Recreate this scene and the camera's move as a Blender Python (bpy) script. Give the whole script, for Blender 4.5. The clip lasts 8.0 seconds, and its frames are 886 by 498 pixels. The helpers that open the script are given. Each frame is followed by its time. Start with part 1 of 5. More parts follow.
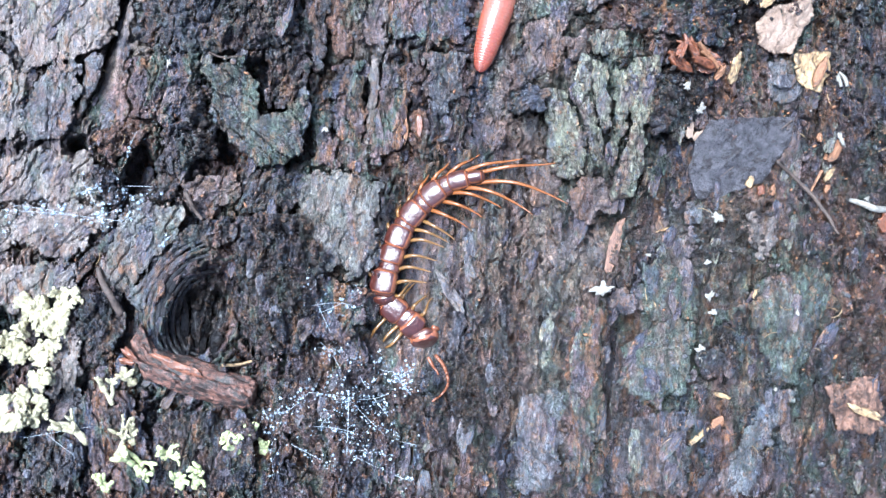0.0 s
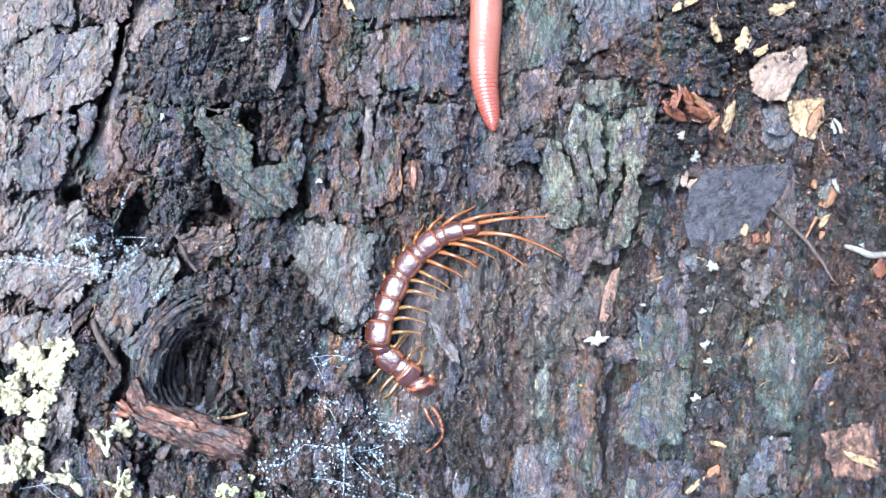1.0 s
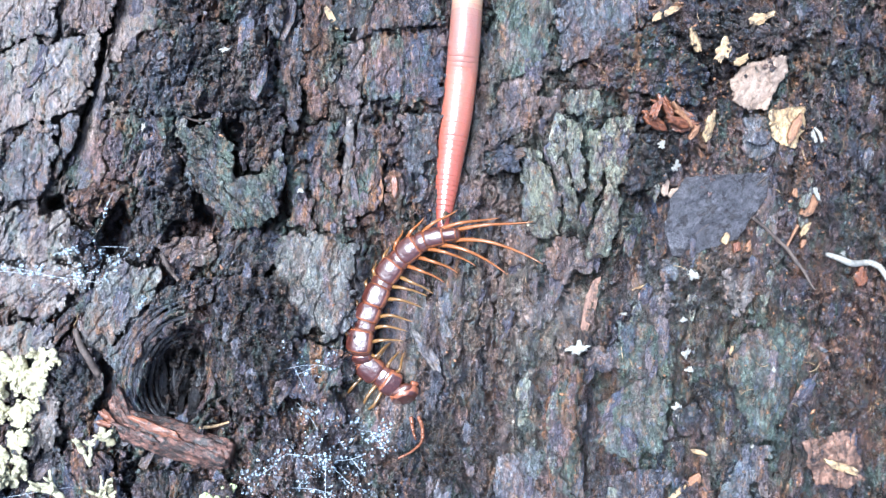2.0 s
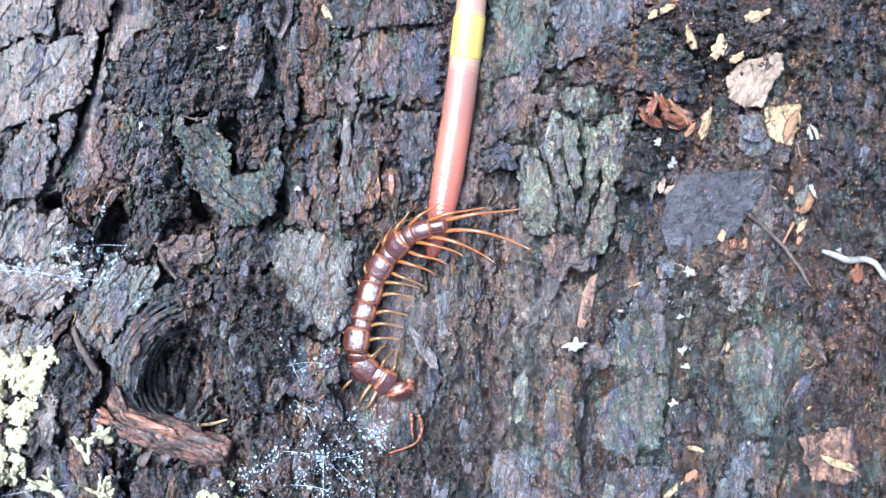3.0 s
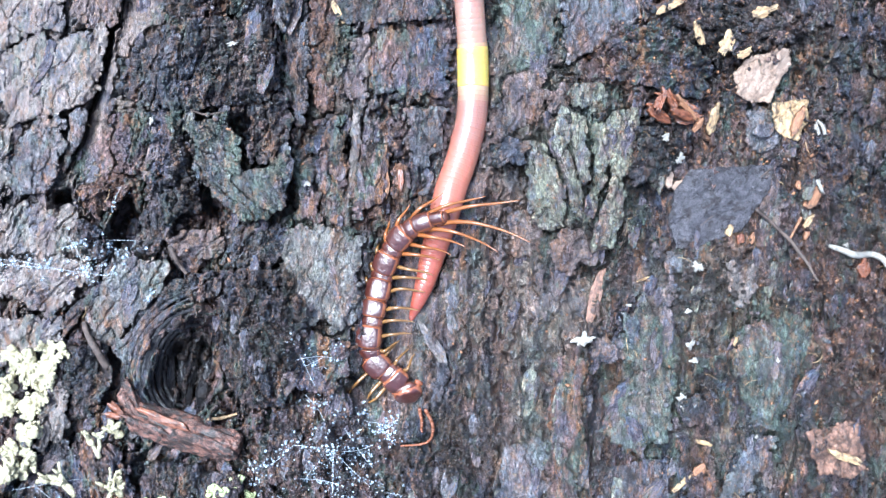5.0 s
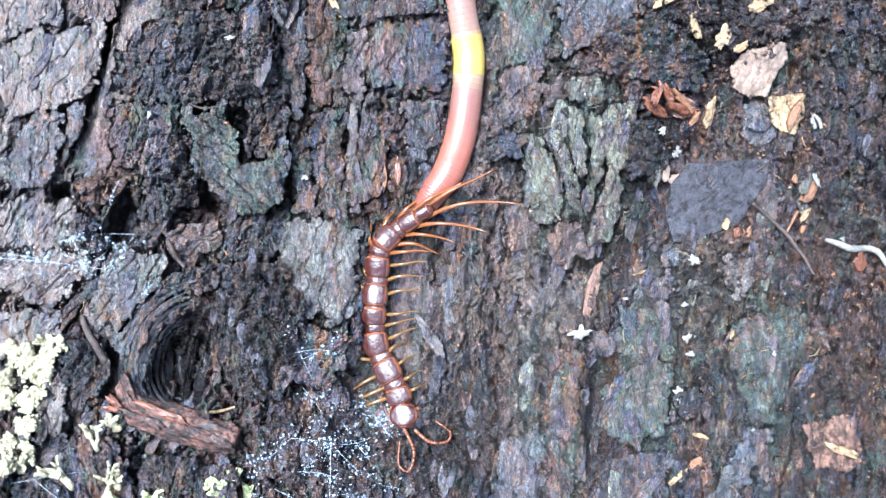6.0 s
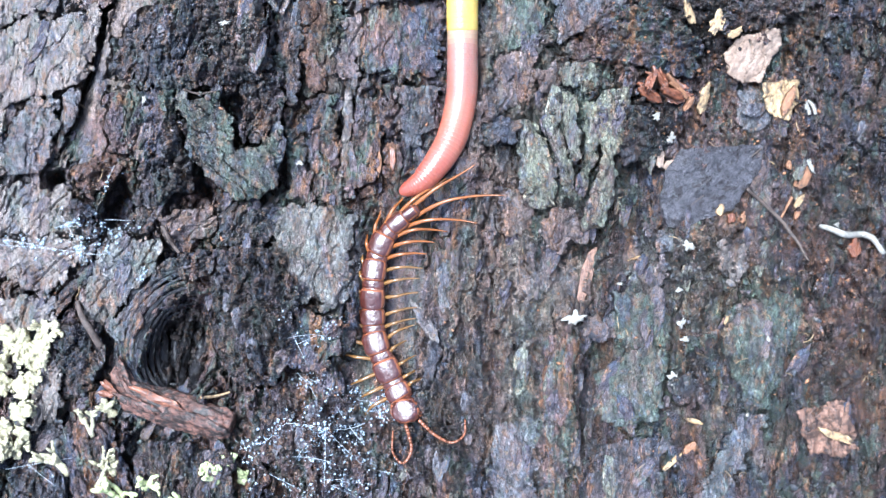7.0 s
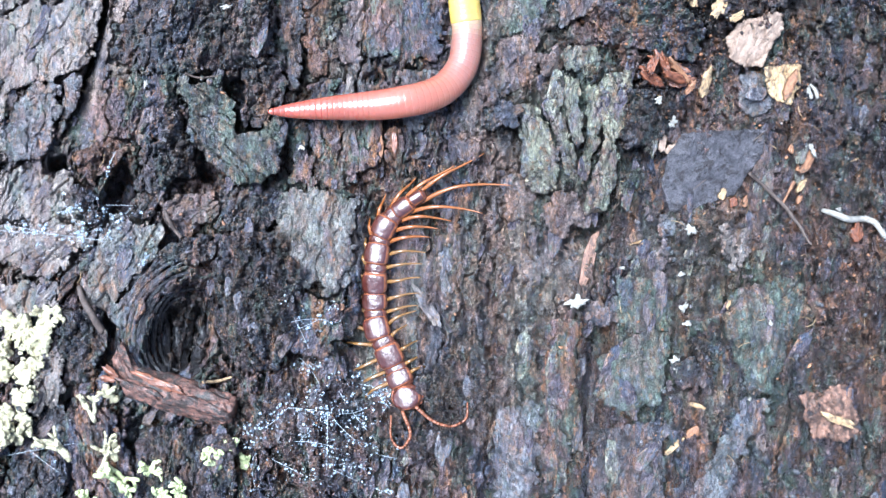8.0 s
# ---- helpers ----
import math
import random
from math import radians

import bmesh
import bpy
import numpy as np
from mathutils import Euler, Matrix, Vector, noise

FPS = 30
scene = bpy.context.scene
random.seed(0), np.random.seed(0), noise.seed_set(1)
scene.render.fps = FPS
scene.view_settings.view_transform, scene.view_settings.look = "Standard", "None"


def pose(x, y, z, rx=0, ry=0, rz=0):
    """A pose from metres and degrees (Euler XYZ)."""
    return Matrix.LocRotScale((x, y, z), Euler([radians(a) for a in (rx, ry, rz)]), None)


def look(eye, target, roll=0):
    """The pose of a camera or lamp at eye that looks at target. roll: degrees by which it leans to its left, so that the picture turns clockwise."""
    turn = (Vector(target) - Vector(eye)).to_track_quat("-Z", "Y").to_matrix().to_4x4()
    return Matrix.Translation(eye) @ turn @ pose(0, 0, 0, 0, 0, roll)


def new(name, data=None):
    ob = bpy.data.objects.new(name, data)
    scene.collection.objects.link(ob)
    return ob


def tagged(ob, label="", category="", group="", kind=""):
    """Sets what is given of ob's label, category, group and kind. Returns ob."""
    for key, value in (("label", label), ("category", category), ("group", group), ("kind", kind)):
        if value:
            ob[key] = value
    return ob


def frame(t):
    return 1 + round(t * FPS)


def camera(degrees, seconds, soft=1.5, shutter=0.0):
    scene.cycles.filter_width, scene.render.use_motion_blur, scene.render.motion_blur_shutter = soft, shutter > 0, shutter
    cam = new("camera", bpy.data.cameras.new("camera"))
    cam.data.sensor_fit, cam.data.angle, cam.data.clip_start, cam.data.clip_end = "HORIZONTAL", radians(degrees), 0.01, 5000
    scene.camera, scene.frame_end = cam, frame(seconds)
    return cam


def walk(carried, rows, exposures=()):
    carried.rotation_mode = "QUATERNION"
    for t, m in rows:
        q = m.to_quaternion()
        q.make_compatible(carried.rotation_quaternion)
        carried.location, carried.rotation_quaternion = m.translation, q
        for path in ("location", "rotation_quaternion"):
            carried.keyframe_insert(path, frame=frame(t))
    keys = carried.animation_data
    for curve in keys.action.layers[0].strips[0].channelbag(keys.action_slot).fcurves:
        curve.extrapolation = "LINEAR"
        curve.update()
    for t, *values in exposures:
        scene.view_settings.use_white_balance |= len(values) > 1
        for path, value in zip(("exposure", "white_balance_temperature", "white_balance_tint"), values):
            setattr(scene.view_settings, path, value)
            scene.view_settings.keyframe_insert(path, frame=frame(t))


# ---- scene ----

# Plan: a rotten log lies along y, its crown at z = 0. Plan units (u to the right, v towards -y) are places
# in the camera's view at 4.5 s, 0.07 mm at the crown; heights h over the log's smooth round use the same unit.
U, R = 0.00007, 0.22
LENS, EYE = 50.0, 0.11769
cam = camera(LENS, 8.0, soft=1.2)
# seconds, x, y, z in mm, turn in degrees: a camera held over the log, looking straight down
PATH = [
    (0.0, -2.129, -6.542, 116.852, 0.563),
    (0.5, -2.550, -2.811, 116.781, 0.414),
    (1.0, -1.521, -0.309, 116.810, 0.230),
    (1.5, -0.069, 0.867, 116.900, 0.176),
    (3.0, 1.167, 0.547, 117.374, 0.026),
    (3.5, 0.561, 0.088, 117.479, -0.011),
    (4.0, 0.159, -0.090, 117.511, -0.043),
    (4.5, 0.000, -0.000, 117.691, -0.000),
    (6.0, 0.392, -0.897, 118.165, -0.013),
    (6.5, 0.731, -1.685, 118.305, 0.004),
    (7.0, 1.070, -2.711, 118.329, -0.021),
    (7.5, 1.069, -3.719, 118.337, -0.033),
    (8.0, 0.815, -4.655, 118.239, -0.106),
]
cam.data.dof.use_dof = True
cam.data.dof.focus_distance = 0.1155
cam.data.dof.aperture_fstop = 20.0
walk(cam, [(t, pose(x / 1000, y / 1000, z / 1000, 0, 0, turn)) for t, x, y, z, turn in PATH], [(0, 2.59, 5100, 4), (8, 2.59, 5100, 4)])

# ---- light: a bright overcast day, the brighter sky up and to the left ----
world = bpy.data.worlds.new("overcast_sky")
scene.world = world
world.use_nodes = True
wn, wl = world.node_tree.nodes, world.node_tree.links
sky = wn.new("ShaderNodeTexSky")
sky.sky_type, sky.sun_disc = "NISHITA", False
sky.sun_elevation, sky.sun_rotation = radians(66), radians(-50)
sky.air_density, sky.dust_density, sky.ozone_density = 1.0, 7.0, 1.0
wl.new(sky.outputs[0], wn["Background"].inputs[0])
wn["Background"].inputs[1].default_value = 0.056
sun = new("sun", bpy.data.lights.new("sun", "SUN"))
sun.data.energy, sun.data.angle, sun.data.color = 1.5, radians(32), (1.0, 0.985, 0.96)
sun.matrix_world = look((-0.32, 0.22, 1.0), (0, 0, 0))


# ---- smooth noise on arrays ----
def hashed(i, j, seed):
    n = (i.astype(np.int64) * 374761393 + j.astype(np.int64) * 668265263 + seed * 1442695041) & 0xFFFFFFFF
    n = ((n ^ (n >> 13)) * 1274126177) & 0xFFFFFFFF
    n = ((n ^ (n >> 16)) * 2246822519) & 0xFFFFFFFF
    return ((n ^ (n >> 15)) & 0xFFFF) / 65535.0


def smooth(a, b, x):
    t = np.clip((x - a) / (b - a), 0, 1)
    return t * t * (3 - 2 * t)


def noise2(x, y, seed=0):
    """Gradient noise, about -1 to 1."""
    i, j = np.floor(x), np.floor(y)
    fx, fy = x - i, y - j
    sx, sy = fx * fx * fx * (fx * (fx * 6 - 15) + 10), fy * fy * fy * (fy * (fy * 6 - 15) + 10)

    def corner(di, dj):
        a = hashed(i + di, j + dj, seed) * 2 * np.pi
        return np.cos(a) * (fx - di) + np.sin(a) * (fy - dj)
    top = corner(0, 0) * (1 - sx) + corner(1, 0) * sx
    low = corner(0, 1) * (1 - sx) + corner(1, 1) * sx
    return 1.5 * (top * (1 - sy) + low * sy)


def fbm(x, y, seed=0, octaves=4, gain=0.5):
    total, size = 0.0, 1.0
    for k in range(octaves):
        total = total + size * noise2(x * 2.03 ** k + 7.3 * k, y * 2.03 ** k - 3.1 * k, seed + k)
        size *= gain
    return total


def ridged(x, y, seed=0, octaves=3):
    total, size = 0.0, 1.0
    for k in range(octaves):
        total = total + size * (1 - 2 * np.abs(noise2(x * 2.0 ** k, y * 2.0 ** k, seed + k)))
        size *= 0.5
    return total


def cells(x, y, seed=0):
    """Cell noise: the cell's random number and the gap to the second nearest centre."""
    i, j = np.floor(x), np.floor(y)
    best, second, val = np.full(x.shape, 9.0), np.full(x.shape, 9.0), np.zeros(x.shape)
    for di in (-1, 0, 1):
        for dj in (-1, 0, 1):
            cx = i + di + 0.1 + 0.8 * hashed(i + di, j + dj, seed)
            cy = j + dj + 0.1 + 0.8 * hashed(i + di, j + dj, seed + 1)
            d = np.hypot(x - cx, y - cy)
            nearer = d < best
            second = np.where(nearer, best, np.minimum(second, d))
            val = np.where(nearer, hashed(i + di, j + dj, seed + 2), val)
            best = np.minimum(best, d)
    return val, second - best


# ---- the log's relief ----
# broad swells of the bark: centre u, v, half width, half length, lean (degrees clockwise), height
SWELLS = [
    (345, 130, 130, 140, 12, 34), (275, 270, 70, 100, 10, 26), (470, 600, 85, 120, 10, 34), (600, 520, 70, 150, 8, 30), (1060, 320, 95, 150, -4, 26),
    (1185, 90, 130, 110, 0, 24), (1340, 60, 110, 66, 20, 22), (520, 800, 90, 90, 0, 8), (1000, 745, 36, 190, 3, 20), (1330, 700, 70, 150, 18, 10), (710, 130, 60, 160, 5, 12),
]
# dents, holes and cracks, in the same numbers
HOLLOWS = [
    (225, 398, 34, 44, 12, -95), (672, 205, 24, 16, 0, -34), (700, 182, 30, 8, 0, -30), (1048, 770, 12, 150, 3, -50), (868, 640, 5, 170, -3, -26),
    (876, 690, 10, 16, 0, -40), (1075, 660, 20, 24, 0, -40), (182, 120, 15, 200, 12, -75), (112, 352, 22, 20, 0, -70), (630, 690, 20, 34, 10, -30),
    (382, 110, 22, 16, 0, -44), (365, 170, 26, 14, 0, -40), (425, 225, 24, 30, 0, -44), (375, 372, 34, 16, 35, -50), (1135, 345, 26, 22, 0, -50), (985, 120, 22, 8, 0, -30),
]


def inside(u, v, cu, cv, half, long, lean, seed, rag=0.24, power=2.8):
    """How deep a point lies in a ragged-edged oval: 1 at its middle, 0 on its edge."""
    c, s = math.cos(radians(lean)), math.sin(radians(lean))
    p, q = (c * (u - cu) + s * (v - cv)) / half, (-s * (u - cu) + c * (v - cv)) / long
    d = (np.abs(p) ** power + np.abs(q) ** power + 1e-9) ** (1 / power)
    size = min(half, long)
    d = d + rag * fbm(u / (0.7 * size), v / (0.9 * size), seed, 3) + rag * 0.35 * fbm(u / 9, v / 12, seed + 5, 2)
    return 1 - d


def slabbed(u, v, slabs, seed, edge=6.0):
    h = np.zeros(u.shape)
    for k, (cu, cv, half, long, lean, height) in enumerate(slabs):
        near = (np.abs(u - cu) < half + long + 40) & (np.abs(v - cv) < half + long + 40)
        if not near.any():
            continue
        a, b = u[near], v[near]
        d = inside(a, b, cu, cv, half, long, lean, seed + 11 * k)
        h[near] += height * smooth(0, edge / min(half, long), d) * (1 + 0.25 * np.clip(d, 0, 1))
    return h


def zone(u, v, spots, seed):
    """Soft ragged patches: each spot is centre u, v, half width, half length, strength."""
    m = np.zeros(u.shape)
    rag = 0.45 * fbm(u / 45, v / 60, seed, 4)
    for cu, cv, a, b, s in spots:
        near = (np.abs(u - cu) < 2 * a) & (np.abs(v - cv) < 2 * b)
        d = np.hypot((u[near] - cu) / a, (v[near] - cv) / b) + rag[near]
        m[near] = np.maximum(m[near], s * smooth(1.15, 0.6, d))
    return m


# soil patches; the spot at 330, 650 paints the knot hole's shade
SOIL_AND_HOLE_SHADE = [(1235, 100, 95, 85, 1), (1340, 50, 110, 60, 1), (470, 600, 70, 100, 0.75), (1160, 240, 46, 60, 0.9), (320, 340, 50, 70, 0.6),
        (1480, 300, 120, 320, 0.3), (1500, 720, 110, 180, 0.25), (420, 90, 60, 60, 0.6), (130, 680, 50, 60, 0.7), (800, 790, 110, 90, 0.55),
        (1250, 500, 90, 70, 0.5), (330, 650, 50, 70, 1), (610, 815, 170, 95, 0.6), (800, 800, 90, 90, 0.5)]
ALGAE = [(945, 90, 90, 130, 0.8), (1150, 700, 80, 140, 1), (1000, 300, 90, 160, 0.9), (1095, 340, 50, 140, 0.9), (560, 440, 90, 80, 0.8), (458, 350, 50, 45, 0.9),
         (110, 260, 40, 70, 0.8), (300, 200, 90, 110, 0.5), (940, 90, 80, 110, 0.6), (570, 130, 80, 140, 0.5), (1290, 560, 100, 90, 0.6),
         (1350, 800, 90, 90, 0.5), (560, 640, 60, 60, 0.6), (960, 700, 60, 160, 0.4)]
BARE = [(905, 240, 75, 210, 0.6), (740, 640, 90, 150, 0.4), (610, 240, 80, 130, 0.4), (860, 600, 60, 200, 0.4), (100, 110, 120, 190, 0.9), (60, 450, 110, 130, 1), (235, 110, 50, 190, 1), (340, 430, 60, 45, 0.8), (228, 525, 50, 100, 0.7),
        (650, 100, 22, 130, 0.7), (590, 520, 70, 70, 0.7), (1000, 440, 50, 60, 0.9), (970, 560, 90, 110, 0.6), (915, 370, 60, 90, 0.9), (880, 520, 50, 90, 0.5),
        (1300, 480, 60, 60, 0.5), (950, 130, 60, 140, 0.7), (1180, 520, 60, 70, 0.5), (950, 800, 120, 90, 0.4)]
CALM = [(575, 480, 95, 120, 0.8), (575, 630, 75, 65, 0.7), (225, 110, 40, 190, 0.7), (228, 525, 50, 100, 0.8), (1150, 690, 75, 130, 0.6), (60, 450, 100, 110, 0.6),
        (415, 290, 60, 80, 0.5), (610, 810, 150, 100, 0.6), (1270, 370, 110, 90, 0.7), (100, 150, 110, 220, 0.8), (320, 625, 110, 120, 0.75), (360, 180, 150, 160, 0.45), (975, 550, 70, 90, 0.5), (1430, 200, 140, 200, 0.3)]
RUST = [(1530, 650, 50, 160, 0.6), (920, 380, 60, 50, 0.6), (1470, 480, 70, 50, 0.6), (575, 110, 40, 120, 0.5), (1080, 790, 20, 110, 0.8),
        (870, 300, 26, 160, 0.5), (1180, 180, 60, 40, 0.7), (890, 610, 20, 140, 0.5)]


def terraced(n, steps, sharp):
    """Layers: flat treads with short steep rises between them."""
    x = n * steps
    f = np.floor(x)
    return (f + smooth(1 - sharp, 1, x - f) + 0.18 * (x - f)) / steps


def leaning(u):
    return 0.10 + 0.28 * smooth(420, 120, u) + 0.10 * smooth(1000, 1300, u)


def relief(u, v):
    """Height of the bark over the log's round, and its soil with the knot hole's painted shade."""
    a = u + leaning(u) * (v - 441) + 14 * fbm(u / 120, v / 160, 3, 3)
    soil = zone(u, v, SOIL_AND_HOLE_SHADE, 40)
    wu, wv = u + 9 * fbm(u / 22, v / 30, 60, 3), v + 14 * fbm(u / 25, v / 30, 70, 3)
    aw = wu + leaning(u) * (wv - 441)
    layers = terraced(fbm(aw / 80, wv / 150, 5, 6, 0.56), 4.5, 0.22)
    shreds = terraced(fbm(aw / 30, wv / 60, 9, 5, 0.58), 3.2, 0.25)
    stringy = smooth(-0.35, 0.45, fbm(u / 130, v / 170, 13, 3))
    h = 34 * layers + (1 - 0.6 * soil) * 14 * shreds
    h += (1 - 0.75 * soil) * stringy * (8 * ridged(a / 38, v / 300, 21, 3) + 2.5 * ridged(a / 14, v / 90, 27, 2))
    h -= (1 - 0.7 * soil) * 34 * smooth(0.07, 0.0, np.abs(noise2(aw / 46, wv / 300, 33))) * smooth(-0.1, 0.3, fbm(u / 90, v / 140, 37, 2))
    h += 12 * fbm(u / 150, v / 190, 31, 3) + 4.5 * fbm(a / 13, v / 19, 35, 4, 0.62)
    h += 9 * ridged(wu / 34 + 5, wv / 44, 57, 3) * smooth(-0.3, 0.4, fbm(u / 80, v / 90, 58, 2))
    h -= 15 * smooth(0.09, 0.0, np.abs(noise2(aw / 17, wv / 95, 61))) * smooth(-0.25, 0.25, fbm(u / 70, v / 100, 63, 2)) * (1 - 0.6 * soil)
    h *= 1 - 0.7 * zone(u, v, CALM, 240)
    nick = fbm(wu / 16, wv / 24, 59, 3)
    h -= 18 * smooth(0.42, 0.58, nick)
    h += 1.6 * fbm(a / 9, v / 11, 39, 3, 0.6)
    lump, lgap = cells(u / 13 + 2 * fbm(u / 30, v / 30, 50, 2), v / 13, 55)
    h += soil * (26 * fbm(u / 30, v / 30, 45, 5, 0.62) + 9 * (lump - 0.4) + 6 * smooth(0, 0.5, lgap))
    h += slabbed(u, v, SWELLS, 100, 16)
    h += slabbed(u, v, HOLLOWS, 700, 10)
    # the tan channel between the outer strips and the dark bark
    d = np.abs(u + 0.36 * (v - 110) - 235) / 42
    h += (-14 + 5 * fbm(a / 30, v / 120, 83, 3) - h) * smooth(1.1, 0.75, d) * smooth(350, 290, v) * 0.92
    # the knot hole with its rolled rim
    r = np.hypot((u - 338) / 1.0 + 0.25 * (v - 650), (v - 650) / 1.3) + 6 * fbm(u / 30, v / 30, 80, 3)
    ang = np.arctan2(v - 650, u - 338)
    h += 34 * np.exp(-((r - 82) / 26) ** 2) * (0.6 + 0.4 * np.cos(ang + 2.4)) - 110 * np.exp(-(r / 60) ** 4)
    h += 15 * np.cos(r / 3.8 + 3 * fbm(u / 40, v / 40, 84, 3)) * np.exp(-((r - 80) / 36) ** 2)
    h += 26 * ridged(u / 22 + 0.01 * v, v / 150, 87, 3) * np.exp(-(r / 60) ** 4)
    # the furrow in which the worm crawls, and the floor that the centipede lies on
    lane = 832 - 0.02 * (v - 100) - smooth(280, 620, v) * 105
    h += (-16 - 0.35 * h) * smooth(46, 14, np.abs(u - lane)) * smooth(660, 560, v)
    bed = np.hypot(np.maximum(np.abs(u - 700 - 0.10 * (600 - v)) - 40, 0) / 30, np.maximum(np.abs(v - 610) - 150, 0) / 40)
    low = smooth(1.0, 0.2, bed) * smooth(640, 664, u + 6 * fbm(u / 20, v / 20, 91, 3))
    h += (-14 + 0.35 * h - h) * low
    return h, soil


def warped(values, ramp):
    return np.concatenate([-(values[-1] + ramp[::-1]), values, values[-1] + ramp])


def to_plan(x, y, z=None):
    if z is None:
        z = np.sqrt(np.maximum(R * R - np.minimum(np.abs(x), 0.15) ** 2, 1e-6)) - R
    return 784 + x / U * EYE / (EYE - z), 441 - y / U * EYE / (EYE - z)


STEP = 0.00013
half_s, grow = 0.064, STEP * np.cumsum(1.16 ** np.arange(1, 200))
grow_s = grow[half_s + grow < math.pi * R - 0.004]
s_axis = warped(np.arange(-half_s, half_s + STEP / 2, STEP), np.append(grow_s, math.pi * R - half_s))
grow_y = grow[grow < 0.75]
y_axis = np.concatenate([-0.042 - grow_y[::-1], np.arange(-0.042, 0.0365, STEP), 0.0365 + grow_y])
SS, YY = np.meshgrid(s_axis, y_axis)
PHI = SS / R
UU, VV = to_plan(R * np.sin(np.clip(PHI, -1.2, 1.2)) + np.where(np.abs(PHI) > 1.2, SS - np.sign(SS) * 1.2 * R, 0), YY)
HH, SOILED_OR_SHADED = relief(UU, VV)


def blurred(a, n):
    for axis in (0, 1):
        for _ in range(2):
            pad = [(n, n) if k == axis else (0, 0) for k in (0, 1)]
            c = np.cumsum(np.pad(np.pad(a, pad, mode="edge"), [(1, 0) if k == axis else (0, 0) for k in (0, 1)]), axis=axis)
            a = (c.take(range(2 * n + 1, c.shape[axis]), axis) - c.take(range(0, c.shape[axis] - 2 * n - 1), axis)) / (2 * n + 1)
    return a


TOPS = HH.copy()
SOFT = blurred(TOPS, 6)
BROAD = blurred(HH, 16)


def bark_heights(u, v, field):
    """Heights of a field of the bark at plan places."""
    z = np.zeros(u.shape)
    for _ in range(10):
        x = (u - 784) * U * (EYE - z) / EYE
        z = np.sqrt(R * R - np.minimum(np.abs(x), 0.15) ** 2) - R
    y = (441 - v) * U * (EYE - z) / EYE
    i = np.interp(y, y_axis, np.arange(len(y_axis)))
    j = np.interp(R * np.arcsin(np.clip(x / R, -1, 1)), s_axis, np.arange(len(s_axis)))
    i0, j0 = np.minimum(i, len(y_axis) - 2).astype(int), np.minimum(j, len(s_axis) - 2).astype(int)
    f, g = i - i0, j - j0
    return (field[i0, j0] * (1 - f) + field[i0 + 1, j0] * f) * (1 - g) + (field[i0, j0 + 1] * (1 - f) + field[i0 + 1, j0 + 1] * f) * g


def bark_height(u, v, soft=False):
    """Height of the bark at a plan place."""
    return float(bark_heights(np.array([float(u)]), np.array([float(v)]), SOFT if soft else TOPS)[0])


def spots(u, v, h):
    """The places in metres of plan places at heights h over the log's round."""
    z = np.zeros(u.shape)
    for _ in range(10):
        x = (u - 784) * U * (EYE - z) / EYE
        z = np.sqrt(R * R - np.minimum(np.abs(x), 0.15) ** 2) - R
    base = np.stack([x, (441 - v) * U * (EYE - z) / EYE, z], -1)
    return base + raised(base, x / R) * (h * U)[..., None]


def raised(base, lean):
    """The way in which heights go: towards the camera's eye, so that things keep their place in its view."""
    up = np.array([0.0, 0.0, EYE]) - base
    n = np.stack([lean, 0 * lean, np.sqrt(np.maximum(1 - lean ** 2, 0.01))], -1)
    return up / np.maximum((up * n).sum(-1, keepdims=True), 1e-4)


def spot(u, v, h):
    return Vector(spots(np.array([float(u)]), np.array([float(v)]), np.array([float(h)]))[0])


def on_bark(u, v, lift=0.0, soft=True):
    return spot(u, v, bark_height(u, v, soft) + lift)


# ---- materials ----
def shader(name, rough=0.5, specular=0.5):
    m = bpy.data.materials.new(name)
    m.use_nodes = True
    t = m.node_tree
    b = t.nodes["Principled BSDF"]
    b.inputs["Roughness"].default_value = rough
    b.inputs["Specular IOR Level"].default_value = specular
    return m, t, b


def coords(t, scale, stretch=(1, 1, 1)):
    """Object coordinates in millimetres times scale."""
    c, mp = t.nodes.new("ShaderNodeTexCoord"), t.nodes.new("ShaderNodeMapping")
    mp.inputs["Scale"].default_value = [1000 * scale * k for k in stretch]
    t.links.new(c.outputs["Object"], mp.inputs["Vector"])
    return mp.outputs[0]


def tex(t, scale, detail=4, stretch=(1, 1, 1), rough=0.6, warp=0.0):
    n = t.nodes.new("ShaderNodeTexNoise")
    n.inputs["Scale"].default_value, n.inputs["Detail"].default_value = 1.0, detail
    n.inputs["Roughness"].default_value, n.inputs["Distortion"].default_value = rough, warp
    t.links.new(coords(t, scale, stretch), n.inputs["Vector"])
    return n.outputs["Fac"]


def ramp(t, value, *stops):
    r = t.nodes.new("ShaderNodeValToRGB")
    while len(r.color_ramp.elements) < len(stops):
        r.color_ramp.elements.new(0.5)
    for e, (at, c) in zip(r.color_ramp.elements, stops):
        e.position, e.color = at, (c, c, c, 1) if isinstance(c, (int, float)) else (*c, 1)
    t.links.new(value, r.inputs[0])
    return r.outputs[0]


def mix(t, factor, a, b, how="MIX"):
    n = t.nodes.new("ShaderNodeMix")
    n.data_type, n.blend_type = "RGBA", how
    for slot, x in ((0, factor), (6, a), (7, b)):
        if isinstance(x, bpy.types.NodeSocket):
            t.links.new(x, n.inputs[slot])
        else:
            n.inputs[slot].default_value = x if slot == 0 else (*x, 1)
    return n.outputs[2]


